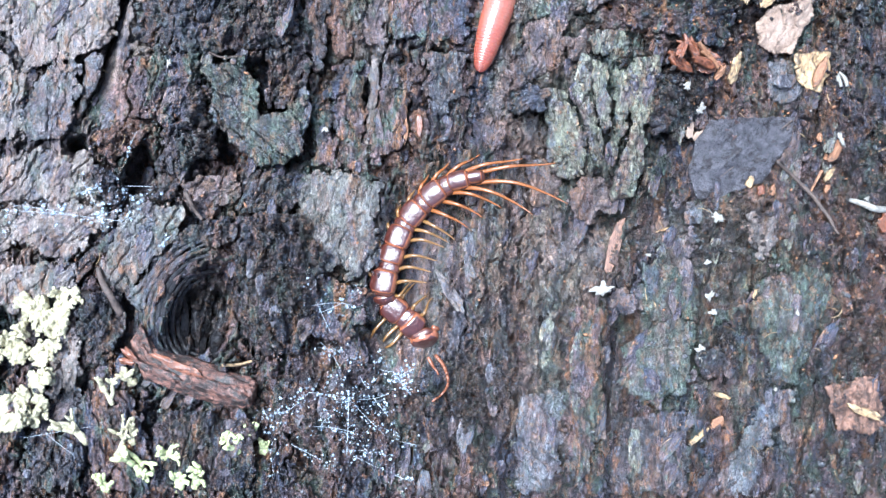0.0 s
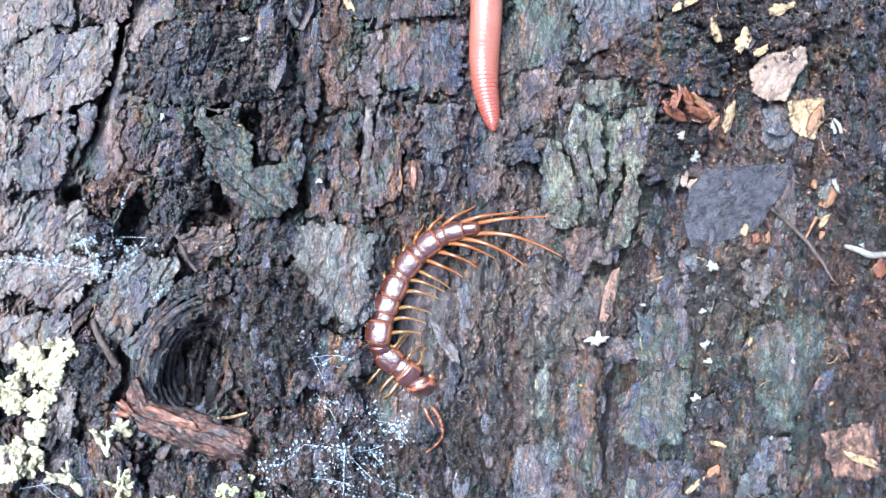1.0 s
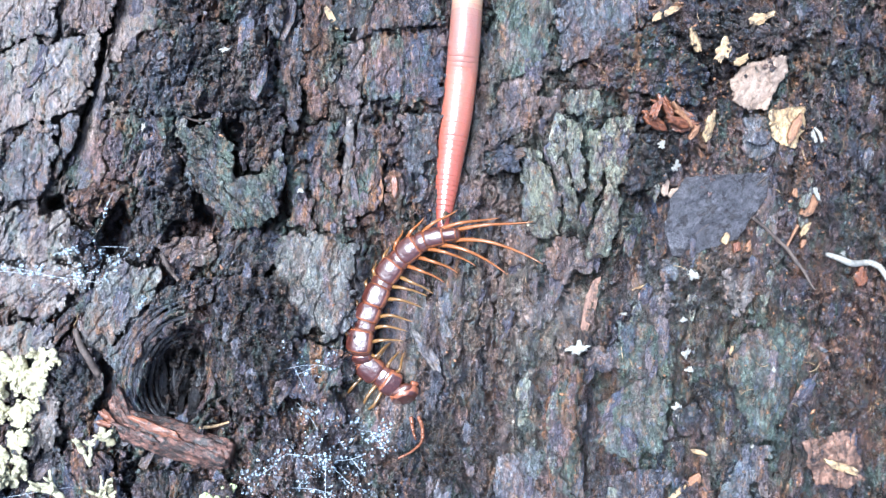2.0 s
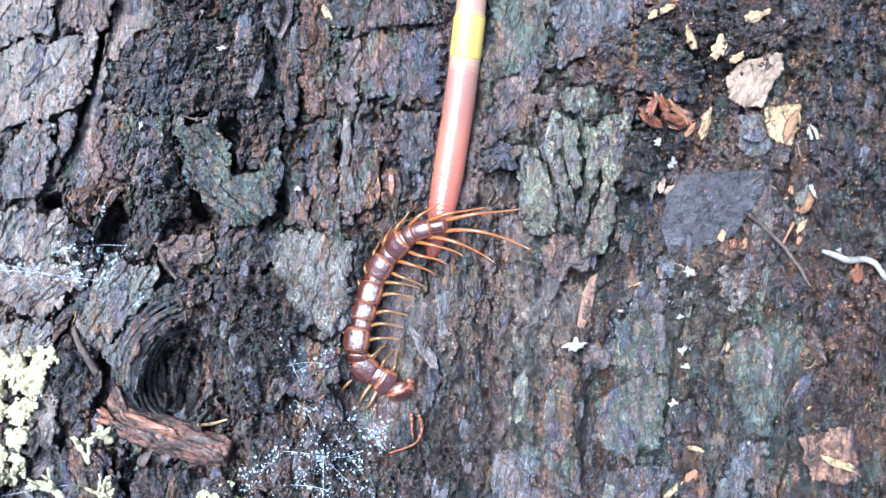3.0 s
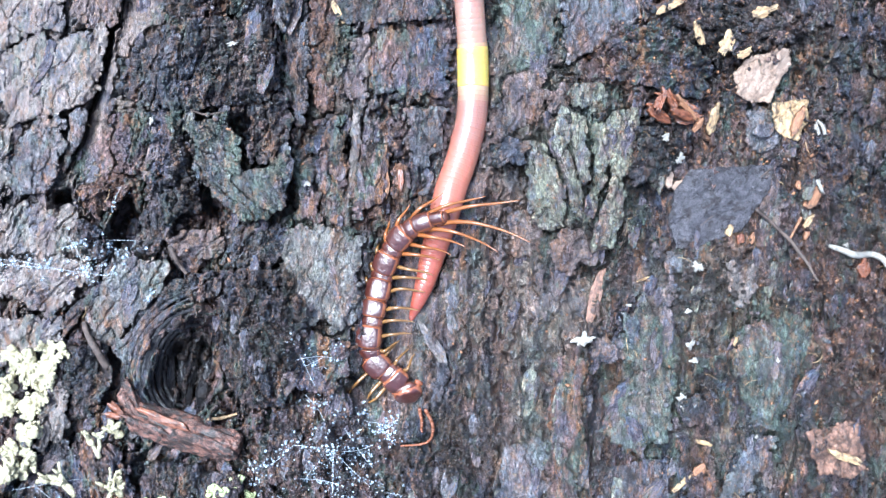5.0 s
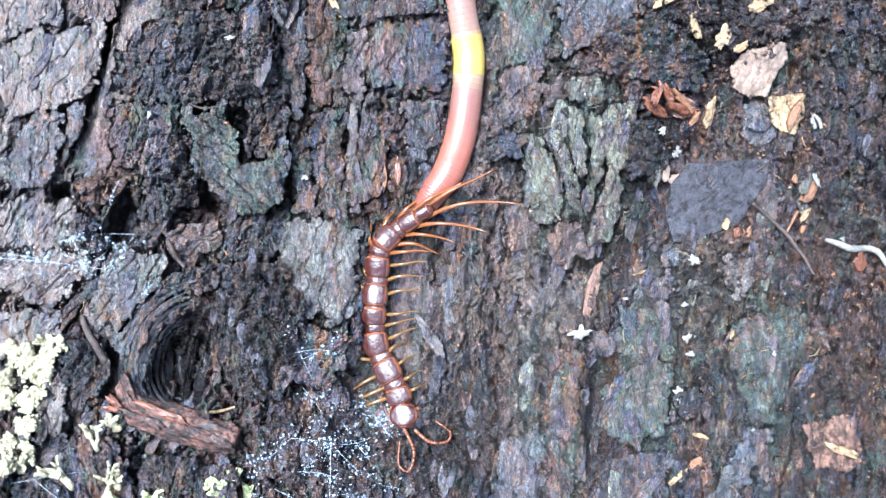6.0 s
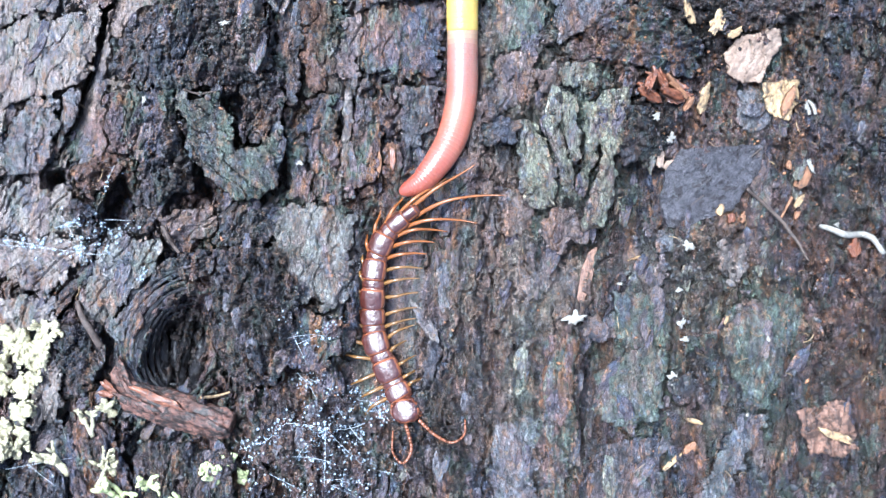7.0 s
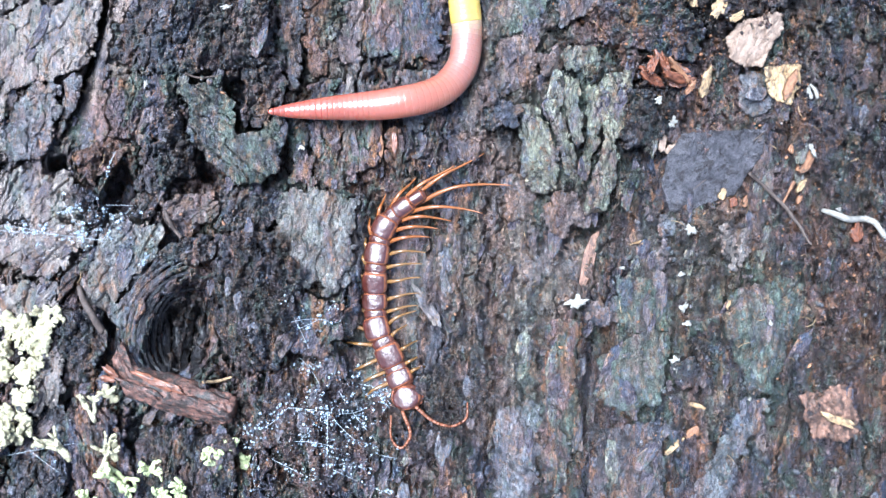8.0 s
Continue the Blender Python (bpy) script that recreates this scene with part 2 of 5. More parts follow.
def times(t, a, b):
    n = t.nodes.new("ShaderNodeMath")
    n.operation = "MULTIPLY"
    for k, x in enumerate((a, b)):
        if isinstance(x, bpy.types.NodeSocket):
            t.links.new(x, n.inputs[k])
        else:
            n.inputs[k].default_value = x
    return n.outputs[0]


def bumped(t, b, layers):
    """Stacked bumps: value, depth in mm."""
    last = None
    for value, depth in layers:
        n = t.nodes.new("ShaderNodeBump")
        n.inputs["Distance"].default_value = depth / 1000
        t.links.new(value, n.inputs["Height"])
        if last:
            t.links.new(last, n.inputs["Normal"])
        last = n.outputs[0]
    t.links.new(last, b.inputs["Normal"])


def attribute(t, name):
    n = t.nodes.new("ShaderNodeAttribute")
    n.attribute_name = name
    return n.outputs["Fac"]


def bark_material(name, zones=True, tone=(0, 0, 0), wet=0.13, calm=0.0):
    m, t, b = shader(name, 0.5, 0.5)
    grain = tex(t, 0.9, 7, (1, 0.36, 1), 0.68, 0.8)
    blotch = tex(t, 0.16, 5, (1, 0.6, 1), 0.6, 0.5)
    fine = tex(t, 4.5, 4, (1, 0.5, 1), 0.7)
    patch = tex(t, 0.5, 6, (1, 0.5, 1), 0.7, 0.6)
    value = ramp(t, mix(t, 0.42, grain, fine), (0.39, 0.16), (0.475, 0.62), (0.54, 1.2), (0.64, 2.3))
    # shade of small pits and glints between them, painted as dark and light specks
    pit_shade = ramp(t, tex(t, 2.3, 4, (1, 0.55, 1), 0.6, 0.3), (0.39, 0.18), (0.47, 0.9), (0.56, 1.1), (0.66, 2.0))
    col = mix(t, ramp(t, blotch, (0.40, 0.0), (0.60, 1.0)), (0.100, 0.112, 0.165), (0.265, 0.170, 0.155))
    col = mix(t, ramp(t, tex(t, 0.33, 5, (1, 0.45, 1), 0.65, 0.5), (0.50, 0.0), (0.58, 0.9)), col, (0.124, 0.165, 0.132))
    col = mix(t, ramp(t, tex(t, 0.42, 6, (1.4, 0.35, 1), 0.7, 0.7), (0.53, 0.0), (0.61, 0.85)), col, (0.42, 0.205, 0.10))
    col = mix(t, ramp(t, tex(t, 0.28, 5, (1, 0.5, 1.7), 0.65, 0.4), (0.55, 0.0), (0.63, 0.85)), col, (0.055, 0.046, 0.044))
    if zones:
        col = mix(t, times(t, attribute(t, "bare"), ramp(t, patch, (0.34, 0.4), (0.54, 1.0))), col, mix(t, ramp(t, blotch, (0.4, 0.0), (0.6, 1.0)), (0.36, 0.325, 0.33), (0.50, 0.38, 0.32)))
        col = mix(t, times(t, attribute(t, "algae"), ramp(t, patch, (0.40, 0.15), (0.54, 0.95))), col, mix(t, ramp(t, grain, (0.42, 0.0), (0.6, 1.0)), (0.085, 0.108, 0.098), (0.205, 0.25, 0.185)))
        col = mix(t, times(t, attribute(t, "rust"), ramp(t, patch, (0.42, 0.1), (0.58, 0.95))), col, (0.27, 0.115, 0.060))
        # soil tone, which also puts the knot hole's shade into the colour
        col = mix(t, times(t, attribute(t, "soil"), ramp(t, blotch, (0.3, 0.95), (0.7, 0.6))), col, (0.044, 0.041, 0.044))
    if any(tone):
        col = mix(t, ramp(t, patch, (0.40, 0.12), (0.50, 0.55), (0.62, 0.95)), col, tone)
    if zones:
        calm = times(t, attribute(t, "bare"), 0.65)
    col = mix(t, 1.0, col, mix(t, calm, value, (0.9, 0.9, 0.9)), "MULTIPLY")
    col = mix(t, 0.45, col, pit_shade, "MULTIPLY")
    col = mix(t, ramp(t, tex(t, 1.3, 4, (1, 0.6, 1), 0.65, 0.5), (0.56, 0.0), (0.62, 0.6)), col, (0.33, 0.20, 0.125))
    col = mix(t, ramp(t, tex(t, 1.7, 4, (1, 0.7, 1.4), 0.65, 0.3), (0.57, 0.0), (0.63, 0.65)), col, (0.17, 0.20, 0.26))
    crumbs = ramp(t, tex(t, 2.2, 2, (1, 0.7, 1), 0.4), (0.70, 0.0), (0.735, 1.0))
    col = mix(t, crumbs, col, mix(t, blotch, (0.22, 0.10, 0.05), (0.42, 0.36, 0.25)))
    t.links.new(col, b.inputs["Base Color"])
    t.links.new(ramp(t, tex(t, 0.6, 5, (1, 0.6, 1), 0.65), (0.40, wet), (0.62, wet + 0.34)), b.inputs["Roughness"])
    bumped(t, b, [(tex(t, 1.6, 5, (1, 0.4, 1), 0.7), 1.4), (tex(t, 2.6, 3, (1, 0.7, 1), 0.6), 0.8), (fine, 0.7), (tex(t, 11, 2), 0.16)])
    return m


BARK = bark_material("wet_rotten_bark")
FLAKE = bark_material("bark_flake", False, calm=0.15)
FLAKE_GREEN = bark_material("algae_bark", False, (0.42, 0.42, 0.31), calm=0.15)
FLAKE_PINK = bark_material("pinkish_bark", False, (0.34, 0.255, 0.23), calm=0.3)
FLAKE_GREY = bark_material("grey_bark", False, (0.285, 0.285, 0.305), calm=0.35)
FLAKE_TAN = bark_material("weathered_tan_bark", False, (0.54, 0.46, 0.415), 0.34, 0.65)
FLAKE_PALE = bark_material("mottled_smooth_bark", False, (0.34, 0.33, 0.30), 0.14, 0.25)
FLAKE_RUST = bark_material("rusty_bark", False, (0.22, 0.115, 0.075), calm=0.1)
FLAKE_MOSS = bark_material("greenish_wet_bark", False, (0.165, 0.20, 0.162), 0.13, 0.15)
FLAKE_BLACK = bark_material("soaked_black_bark", False, (0.055, 0.053, 0.058), 0.11, 0.1)
FLAKE_DARK = bark_material("black_wet_bark", False, (0.100, 0.099, 0.110), 0.11, 0.1)


def stain_material(name, dark, light, scale=0.9, rough=0.45, stretch=(1, 1, 1), depth=0.2, coat=0.0, dirt=0.65, dirt_at=0.52):
    m, t, b = shader(name, rough)
    col = mix(t, ramp(t, tex(t, scale, 6, stretch, 0.65, 0.4), (0.3, 0.0), (0.68, 1.0)), dark, light)
    col = mix(t, ramp(t, tex(t, scale * 4.3, 3, stretch), (0.52, 0.0), (0.75, 0.5)), col, [0.5 * k for k in dark])
    col = mix(t, ramp(t, tex(t, scale * 0.8, 5, (1, 1, 1), 0.7, 0.6), (dirt_at, 0.0), (dirt_at + 0.08, dirt)), col, (0.035, 0.028, 0.026))
    t.links.new(col, b.inputs["Base Color"])
    b.inputs["Coat Weight"].default_value, b.inputs["Coat Roughness"].default_value = coat, 0.18
    bumped(t, b, [(tex(t, scale * 1.7, 5, stretch, 0.7), depth), (tex(t, scale * 9, 3, stretch), depth * 0.3)])
    return m


LEAF = stain_material("wet_dead_leaf", (0.066, 0.061, 0.070), (0.165, 0.155, 0.172), 0.9, 0.16, depth=1.2)
PALE = stain_material("pale_bark_chip", (0.26, 0.17, 0.12), (0.47, 0.345, 0.265), 1.1, 0.6, depth=0.35, dirt=0.45, dirt_at=0.56)
STRAW = stain_material("fresh_wood_chip", (0.22, 0.11, 0.04), (0.62, 0.46, 0.26), 1.2, 0.5, (1, 0.3, 1), 0.3, dirt=0.75, dirt_at=0.50)
RUSTY = stain_material("red_rotten_wood", (0.055, 0.016, 0.008), (0.34, 0.12, 0.055), 0.9, 0.3, (1, 0.35, 1), 0.4, 0.5, 0.8)
TWIG = stain_material("red_brown_twig_bark", (0.026, 0.015, 0.015), (0.42, 0.21, 0.155), 1.0, 0.28, (0.7, 1, 1), 0.8, 0.12, 0.95, 0.46)
ORANGE = stain_material("orange_wood", (0.13, 0.055, 0.028), (0.44, 0.22, 0.11), 0.8, 0.5, (1, 0.4, 1), 0.4)
ROTTEN = stain_material("pinkish_rotten_wood", (0.12, 0.065, 0.048), (0.40, 0.225, 0.155), 0.8, 0.45, (1, 0.4, 1), 0.5, dirt=0.7, dirt_at=0.50)
STEM = stain_material("brown_stem", (0.045, 0.032, 0.028), (0.14, 0.10, 0.08), 1.5, 0.5)
WHITE = stain_material("white_fibre", (0.19, 0.17, 0.14), (0.37, 0.345, 0.305), 1.5, 0.55, depth=0.12, dirt=0.4)
LICHEN = stain_material("pale_lichen", (0.40, 0.34, 0.19), (0.70, 0.65, 0.44), 1.4, 0.7, depth=0.4, dirt=0.2)
LICHEN_GREEN = stain_material("green_lichen", (0.32, 0.37, 0.14), (0.66, 0.66, 0.38), 1.4, 0.7, depth=0.25, dirt=0.2)
BLACK = stain_material("black_crumbs", (0.014, 0.011, 0.010), (0.06, 0.045, 0.04), 1.6, 0.3, depth=0.4)
GLOSSY_BLACK = stain_material("glossy_black_wood", (0.009, 0.009, 0.011), (0.042, 0.04, 0.045), 1.2, 0.16, (1, 0.5, 1), 0.9, 0.25)
GROUND = stain_material("leaf_litter_ground", (0.035, 0.025, 0.016), (0.13, 0.09, 0.055), 0.02, 0.8, depth=4.0)


def skin_material(name, colour, deep, rough=0.24, scale=1.6, coat=0.5, specular=0.6, haze=0.08, dent=0.12, shine=1.6, flesh=0.0):
    m, t, b = shader(name, rough, specular)
    b.inputs["Coat IOR"].default_value = shine
    b.inputs["Subsurface Weight"].default_value, b.inputs["Subsurface Scale"].default_value = flesh, 0.0008
    col = mix(t, tex(t, scale, 4), deep, colour)
    t.links.new(col, b.inputs["Base Color"])
    b.inputs["Coat Weight"].default_value, b.inputs["Coat Roughness"].default_value = coat, haze
    bumped(t, b, [(tex(t, 4, 3), 0.03), (tex(t, 1.3, 3), dent)])
    return m


CHITIN = skin_material("glossy_red_brown_plate", (0.080, 0.014, 0.006), (0.028, 0.005, 0.003), 0.34, 1.1, 1.0, 0.6, 0.32, 0.26, 1.66)
CHITIN_RIM = skin_material("amber_plate_rim", (0.32, 0.115, 0.055), (0.17, 0.050, 0.024), 0.25)
PLEURA = skin_material("brown_body_side", (0.11, 0.032, 0.016), (0.05, 0.014, 0.008), 0.35)
LEG_TAN = skin_material("tan_leg", (0.24, 0.125, 0.036), (0.13, 0.06, 0.018), 0.28)
LEG_AMBER = skin_material("amber_leg", (0.30, 0.105, 0.026), (0.15, 0.045, 0.012), 0.25, coat=0.3)
FEELER = skin_material("amber_feeler", (0.25, 0.092, 0.042), (0.15, 0.048, 0.022), 0.4, coat=0.2)
WORM_HUES = [(0.0, (0.36, 0.085, 0.055)), (0.35, (0.40, 0.112, 0.074)), (0.66, (0.47, 0.165, 0.108)), (0.80, (0.36, 0.150, 0.112)), (0.93, (0.35, 0.165, 0.128)), (1.0, (0.52, 0.33, 0.20)),
             (1.02, (0.68, 0.47, 0.11)), (1.15, (0.68, 0.47, 0.11)), (1.18, (0.46, 0.27, 0.19)), (1.35, (0.40, 0.21, 0.165)), (3.0, (0.36, 0.18, 0.145))]
WORM_SKINS = []
for k in range(64):
    hue = [0.82 * float(np.interp(k / 46, [f for f, _ in WORM_HUES], [c[n] for _, c in WORM_HUES])) for n in (0, 1, 2)]
    WORM_SKINS.append(skin_material("worm_skin", hue, [0.86 * h for h in hue], 0.22, dent=0.02, flesh=0.4))
DROP, dt, db = shader("water_drop_sky_tint", 0.03)
# pale blue base stands in for the sky's reflection in the drops
db.inputs["Base Color"].default_value = (0.72, 0.82, 0.92, 1)
db.inputs["Transmission Weight"].default_value, db.inputs["IOR"].default_value = 0.75, 1.33
SILK, _, sb = shader("spider_silk", 0.4)
sb.inputs["Base Color"].default_value = (0.6, 0.65, 0.7, 1)


# ---- mesh helpers ----
def linked(name, bm, material, parent=None, label="", flat=False):
    me = bpy.data.meshes.new(name)
    for f in bm.faces:
        f.smooth = not flat
    bm.to_mesh(me)
    bm.free()
    for m in material if isinstance(material, (list, tuple)) else [material]:
        me.materials.append(m)
    ob = new(name, me)
    ob.parent = parent
    return tagged(ob, label)


def part(name, bm, material, parent, label=""):
    return linked(name, bm, material, parent, label)


def tube(bm, points, radii, sides=8, squash=1.0, mat=0, caps=True):
    """A tapered tube through points."""
    pts = [Vector(p) for p in points]
    rings, side = [], None
    for k, p in enumerate(pts):
        t = (pts[min(k + 1, len(pts) - 1)] - pts[max(k - 1, 0)]).normalized()
        if side is None:
            side = t.cross(Vector((0, 0, 1)) if abs(t.z) < 0.9 else Vector((0, 1, 0))).normalized()
        side = (side - t * side.dot(t)).normalized()
        up = side.cross(t)
        ring = []
        for i in range(sides):
            a = 2 * math.pi * i / sides
            ring.append(bm.verts.new(p + radii[k] * (math.cos(a) * side + squash * math.sin(a) * up)))
        rings.append(ring)
    for a, b in zip(rings, rings[1:]):
        for i in range(sides):
            bm.faces.new((a[i], a[(i + 1) % sides], b[(i + 1) % sides], b[i])).material_index = mat
    if caps:
        bm.faces.new(rings[0][::-1]).material_index = mat
        bm.faces.new(rings[-1]).material_index = mat
    return rings


def chip(half, long, thick, seed, bend=0.15, rag=0.12, rings=9, around=40, corners=7, grain=2.0, scale=14.0, sides=None):
    """A broken chip or slab of bark, about the origin, in metres; its long side runs along y. Straight broken
    edges meet in corners; grain is the relief of its face in plan units."""
    bm = bmesh.new()
    rng = random.Random(seed)
    ph = rng.random() * 50
    sides = [(radians(w), d) for w, d in sides] if sides else [(2 * math.pi * (k + rng.uniform(-0.33, 0.33)) / corners, rng.uniform(0.74, 1.02)) for k in range(corners)]
    grid = {}
    tall = []
    for r in range(rings + 1):
        f = 1 - (1 - r / rings) ** 1.25
        for i in range(around):
            if r == 0 and i:
                grid[0, 0, i], grid[1, 0, i] = grid[0, 0, 0], grid[1, 0, 0]
                continue
            a = 2 * math.pi * i / around
            c, s = math.cos(a), math.sin(a)
            edge = min([d / math.cos(a - w) for w, d in sides if math.cos(a - w) > 0.15] + [1.35])
            edge *= 1 + rag * (noise.noise((c * 2 + ph, s * 2, 1)) + 0.7 * noise.noise((c * 6 + ph, s * 6, 2)) + 0.5 * noise.noise((c * 17, s * 17 + ph, 3)))
            x, y = half * edge * f * c, long * edge * f * s
            p, q = x / U / scale, y / U / scale
            wave = noise.noise((p + ph, q * 0.3, 5)) + 0.6 * noise.noise((p * 2.3 + ph, q * 0.8, 7)) + 0.35 * noise.noise((p * 5 + ph, q * 2.6, 8))
            wave = math.floor(wave * 2.2) / 2.2 * 0.5 + wave * 0.5
            z = bend * half * (0.5 - (x / half) ** 2) + grain * U * wave
            lip = 0.06 * thick * (1 if r == rings else 0)
            grid[0, r, i] = bm.verts.new((x, y, z + thick * 0.5 - lip))
            grid[1, r, i] = bm.verts.new((x * 0.95, y * 0.95, z - thick * 0.5))
    for side in (0, 1):
        for r in range(rings):
            for i in range(around):
                j = (i + 1) % around
                q = list(dict.fromkeys([grid[side, r, i], grid[side, r + 1, i], grid[side, r + 1, j], grid[side, r, j]]))
                bm.faces.new(q if side == 0 else q[::-1])
    for i in range(around):
        j = (i + 1) % around
        bm.faces.new((grid[0, rings, i], grid[1, rings, i], grid[1, rings, j], grid[0, rings, j]))
    for e in bm.edges:
        if len(e.link_faces) == 2 and e.calc_face_angle(0) > 0.9:
            e.smooth = False
    return bm


def laid(ob, u, v, lean=0.0, lift=0.0, pitch=0.0, roll=0.0, soft=True):
    """Lay a thing on the bark: lean clockwise as seen from above; pitch and roll tip it."""
    p = on_bark(u, v, lift, soft)
    n = Vector((p.x / R, 0, 1)).normalized()
    base = n.to_track_quat("Z", "Y").to_matrix().to_4x4()
    y = (Vector((0, 1, 0)) - n * n.y).normalized()
    x = y.cross(n)
    base = Matrix((x, y, n)).transposed().to_4x4()
    ob.matrix_basis = Matrix.Translation(p) @ base @ pose(0, 0, 0, pitch, roll, -lean)
    return ob


# ---- ground, log ----
bm = bmesh.new()
n_ring = [0.0, 0.6, 1.2, 2.5, 5, 12, 40, 200, 1500]
rows = []
for r in n_ring:
    ring = []
    for i in range(48):
        a = 2 * math.pi * i / 48
        x, y = r * math.cos(a), r * math.sin(a)
        ring.append(bm.verts.new((x, y, -0.41 + 0.03 * noise.noise((x * 0.9, y * 0.9, 0)) * min(r, 1))))
    rows.append(ring)
for a, b in zip(rows, rows[1:]):
    for i in range(48):
        bm.faces.new((a[i], b[i], b[(i + 1) % 48], a[(i + 1) % 48]))
bmesh.ops.remove_doubles(bm, verts=bm.verts, dist=1e-5)
ground = linked("ground", bm, GROUND)
tagged(ground, "dark brown forest ground under the fallen log", "ground", kind="structure")

log_mesh = bpy.data.meshes.new("log")
log = new("log", log_mesh)
tagged(log, "wet rotten fallen log with dark flaking bark", "log", kind="structure")
for end in (y_axis[0], y_axis[-1]):
    bm = bmesh.new()
    ring = [bm.verts.new((0.985 * R * math.sin(a), end, 0.985 * R * math.cos(a) - R)) for a in np.linspace(0, 2 * math.pi, 60, endpoint=False)]
    f = bm.faces.new(ring if end < 0 else ring[::-1])
    part("log_end", bm, TWIG, log, "sawn end of the log")


# ---- plates of bark ----
def depth_in(u, v, outline):
    """How far inside a closed outline each place lies; negative outside."""
    best, odd = np.full(u.shape, 1e9), np.zeros(u.shape, dtype=bool)
    for (a, b), (c, d) in zip(outline, outline[1:] + outline[:1]):
        f = np.clip(((u - a) * (c - a) + (v - b) * (d - b)) / ((c - a) ** 2 + (d - b) ** 2), 0, 1)
        best = np.minimum(best, np.hypot(u - a - f * (c - a), v - b - f * (d - b)))
        if b != d:
            odd ^= ((b > v) != (d > v)) & (u < (c - a) * (v - b) / (d - b) + a)
    return np.where(odd, best, -best)


plate_count = [0]


def plate(material, thick, outline, lean=8, tip=(0, 0), rough=6.0, rag=5.5, worn=6.0, lump=0.0, step=2.0, follow=0.8, name="bark_plate", label="", category=""):
    """A plate of bark that stands off the wood: its outline in plan places, its thickness, the lean of its grain, the rise of its
    face to the right and downwards, the depth of its relief, its edge's raggedness and wear, and crumbly lumps. One with a category
    is a loose thing that lies on the log; any other is a part of the log, and the wood is sunk beneath it."""
    seed = 2000 + 17 * plate_count[0]
    plate_count[0] += 1
    us, vs = [p[0] for p in outline], [p[1] for p in outline]
    span_u, span_v = max(us) - min(us), max(vs) - min(vs)
    u, v = np.meshgrid(np.arange(min(us) - 9, max(us) + 9, step), np.arange(min(vs) - 9, max(vs) + 9, step))
    c, s = math.cos(radians(lean)), math.sin(radians(lean))
    loose = bool(category)
    if tip == (0, 0):
        way = 2.4 * seed
        tip = (1.5 * thick * math.cos(way), 1.2 * thick * math.sin(way))

    def edge(a, b):
        wa, wb = 2 * rag * fbm(a / 30, b / 30, seed, 2) + rag * fbm(a / 8, b / 8, seed + 3, 3), 2 * rag * fbm(a / 30, b / 30, seed + 5, 2) + rag * fbm(a / 8, b / 8, seed + 8, 3)
        return depth_in(a + wa, b + wb, outline)

    def face(u, v, d):
        a, b = c * u + s * v, -s * u + c * v
        wa = a + 8 * fbm(a / 26, b / 40, seed + 20, 3)
        top = rough * (1.5 * terraced(fbm(wa / 34, b / 90, seed + 30, 5, 0.55), 3.0, 0.25) + 0.45 * ridged(wa / 13, b / 60, seed + 36, 2) + 0.30 * fbm(wa / 7, b / 11, seed + 40, 3, 0.6))
        top -= rough * 1.6 * smooth(0.06, 0.0, np.abs(noise2(wa / 30, b / 120, seed + 44)))
        if lump:
            val, gap = cells(u / 15 + 1.5 * fbm(u / 30, v / 30, seed + 50, 2), v / 15, seed + 51)
            top += lump * (1.4 * fbm(u / 24, v / 24, seed + 53, 5, 0.62) + 0.8 * (val - 0.4) + 0.5 * smooth(0, 0.5, gap))
        top += tip[0] * ((u - min(us)) / span_u - 0.5) + tip[1] * ((v - min(vs)) / span_v - 0.5)
        return top - worn * (1 + 0.6 * fbm(u / 20, v / 20, seed + 60, 2)) * np.exp(-np.maximum(d, 0) / 4.0)

    d = edge(u, v)
    keep = d > 0
    cell = keep[:-1, :-1] & keep[1:, :-1] & keep[:-1, 1:] & keep[1:, 1:]
    ids = np.arange(u.size).reshape(u.shape)
    quads = np.stack([ids[:-1, :-1], ids[1:, :-1], ids[1:, 1:], ids[:-1, 1:]], -1)[cell]
    base = bark_heights(u, v, SOFT if loose else BROAD)
    mid = float(base[keep].mean())
    h = mid + follow * (base - mid) + thick + face(u, v, d)
    near = (UU > min(us) - 14) & (UU < max(us) + 14) & (VV > min(vs) - 14) & (VV < max(vs) + 14) & (np.abs(PHI) < 0.4) & (np.abs(YY) < 0.06)
    if near.any() and not loose:
        a, b = UU[near], VV[near]
        e = edge(a, b)
        seat = mid + follow * (BROAD[near] - mid)
        top = seat + thick + face(a, b, e)
        HH[near] += (np.minimum(HH[near], seat - 4) - HH[near]) * smooth(-3, 3, e) - 0.8 * np.clip(top - seat, 0, 26) * np.exp(-((e + 2) / 4.5) ** 2)
        TOPS[near] = np.where(e > 0, top, np.where(TOPS[near] > HH[near] + 8, TOPS[near], HH[near]))
    used = np.unique(quads)
    at = np.full(u.size, -1)
    at[used] = np.arange(len(used))
    quads = at[quads]
    pu, pv, ph = u.ravel()[used], v.ravel()[used], h.ravel()[used]
    # the rim: edges with one face
    e = np.concatenate([quads[:, [k, (k + 1) % 4]] for k in range(4)])
    key = np.sort(e, 1)
    _, first, n = np.unique(key[:, 0].astype(np.int64) * len(used) + key[:, 1], return_index=True, return_counts=True)
    rim = e[first[n == 1]]
    border = np.unique(rim)
    # slide the rim out onto the true edge
    gu, gv = np.gradient(d, step, axis=1).ravel()[used][border], np.gradient(d, step, axis=0).ravel()[used][border]
    size = np.maximum(np.hypot(gu, gv), 0.3)
    out = np.clip(d.ravel()[used][border], 0, 1.5 * step)
    pu[border] -= gu / size * out
    pv[border] -= gv / size * out
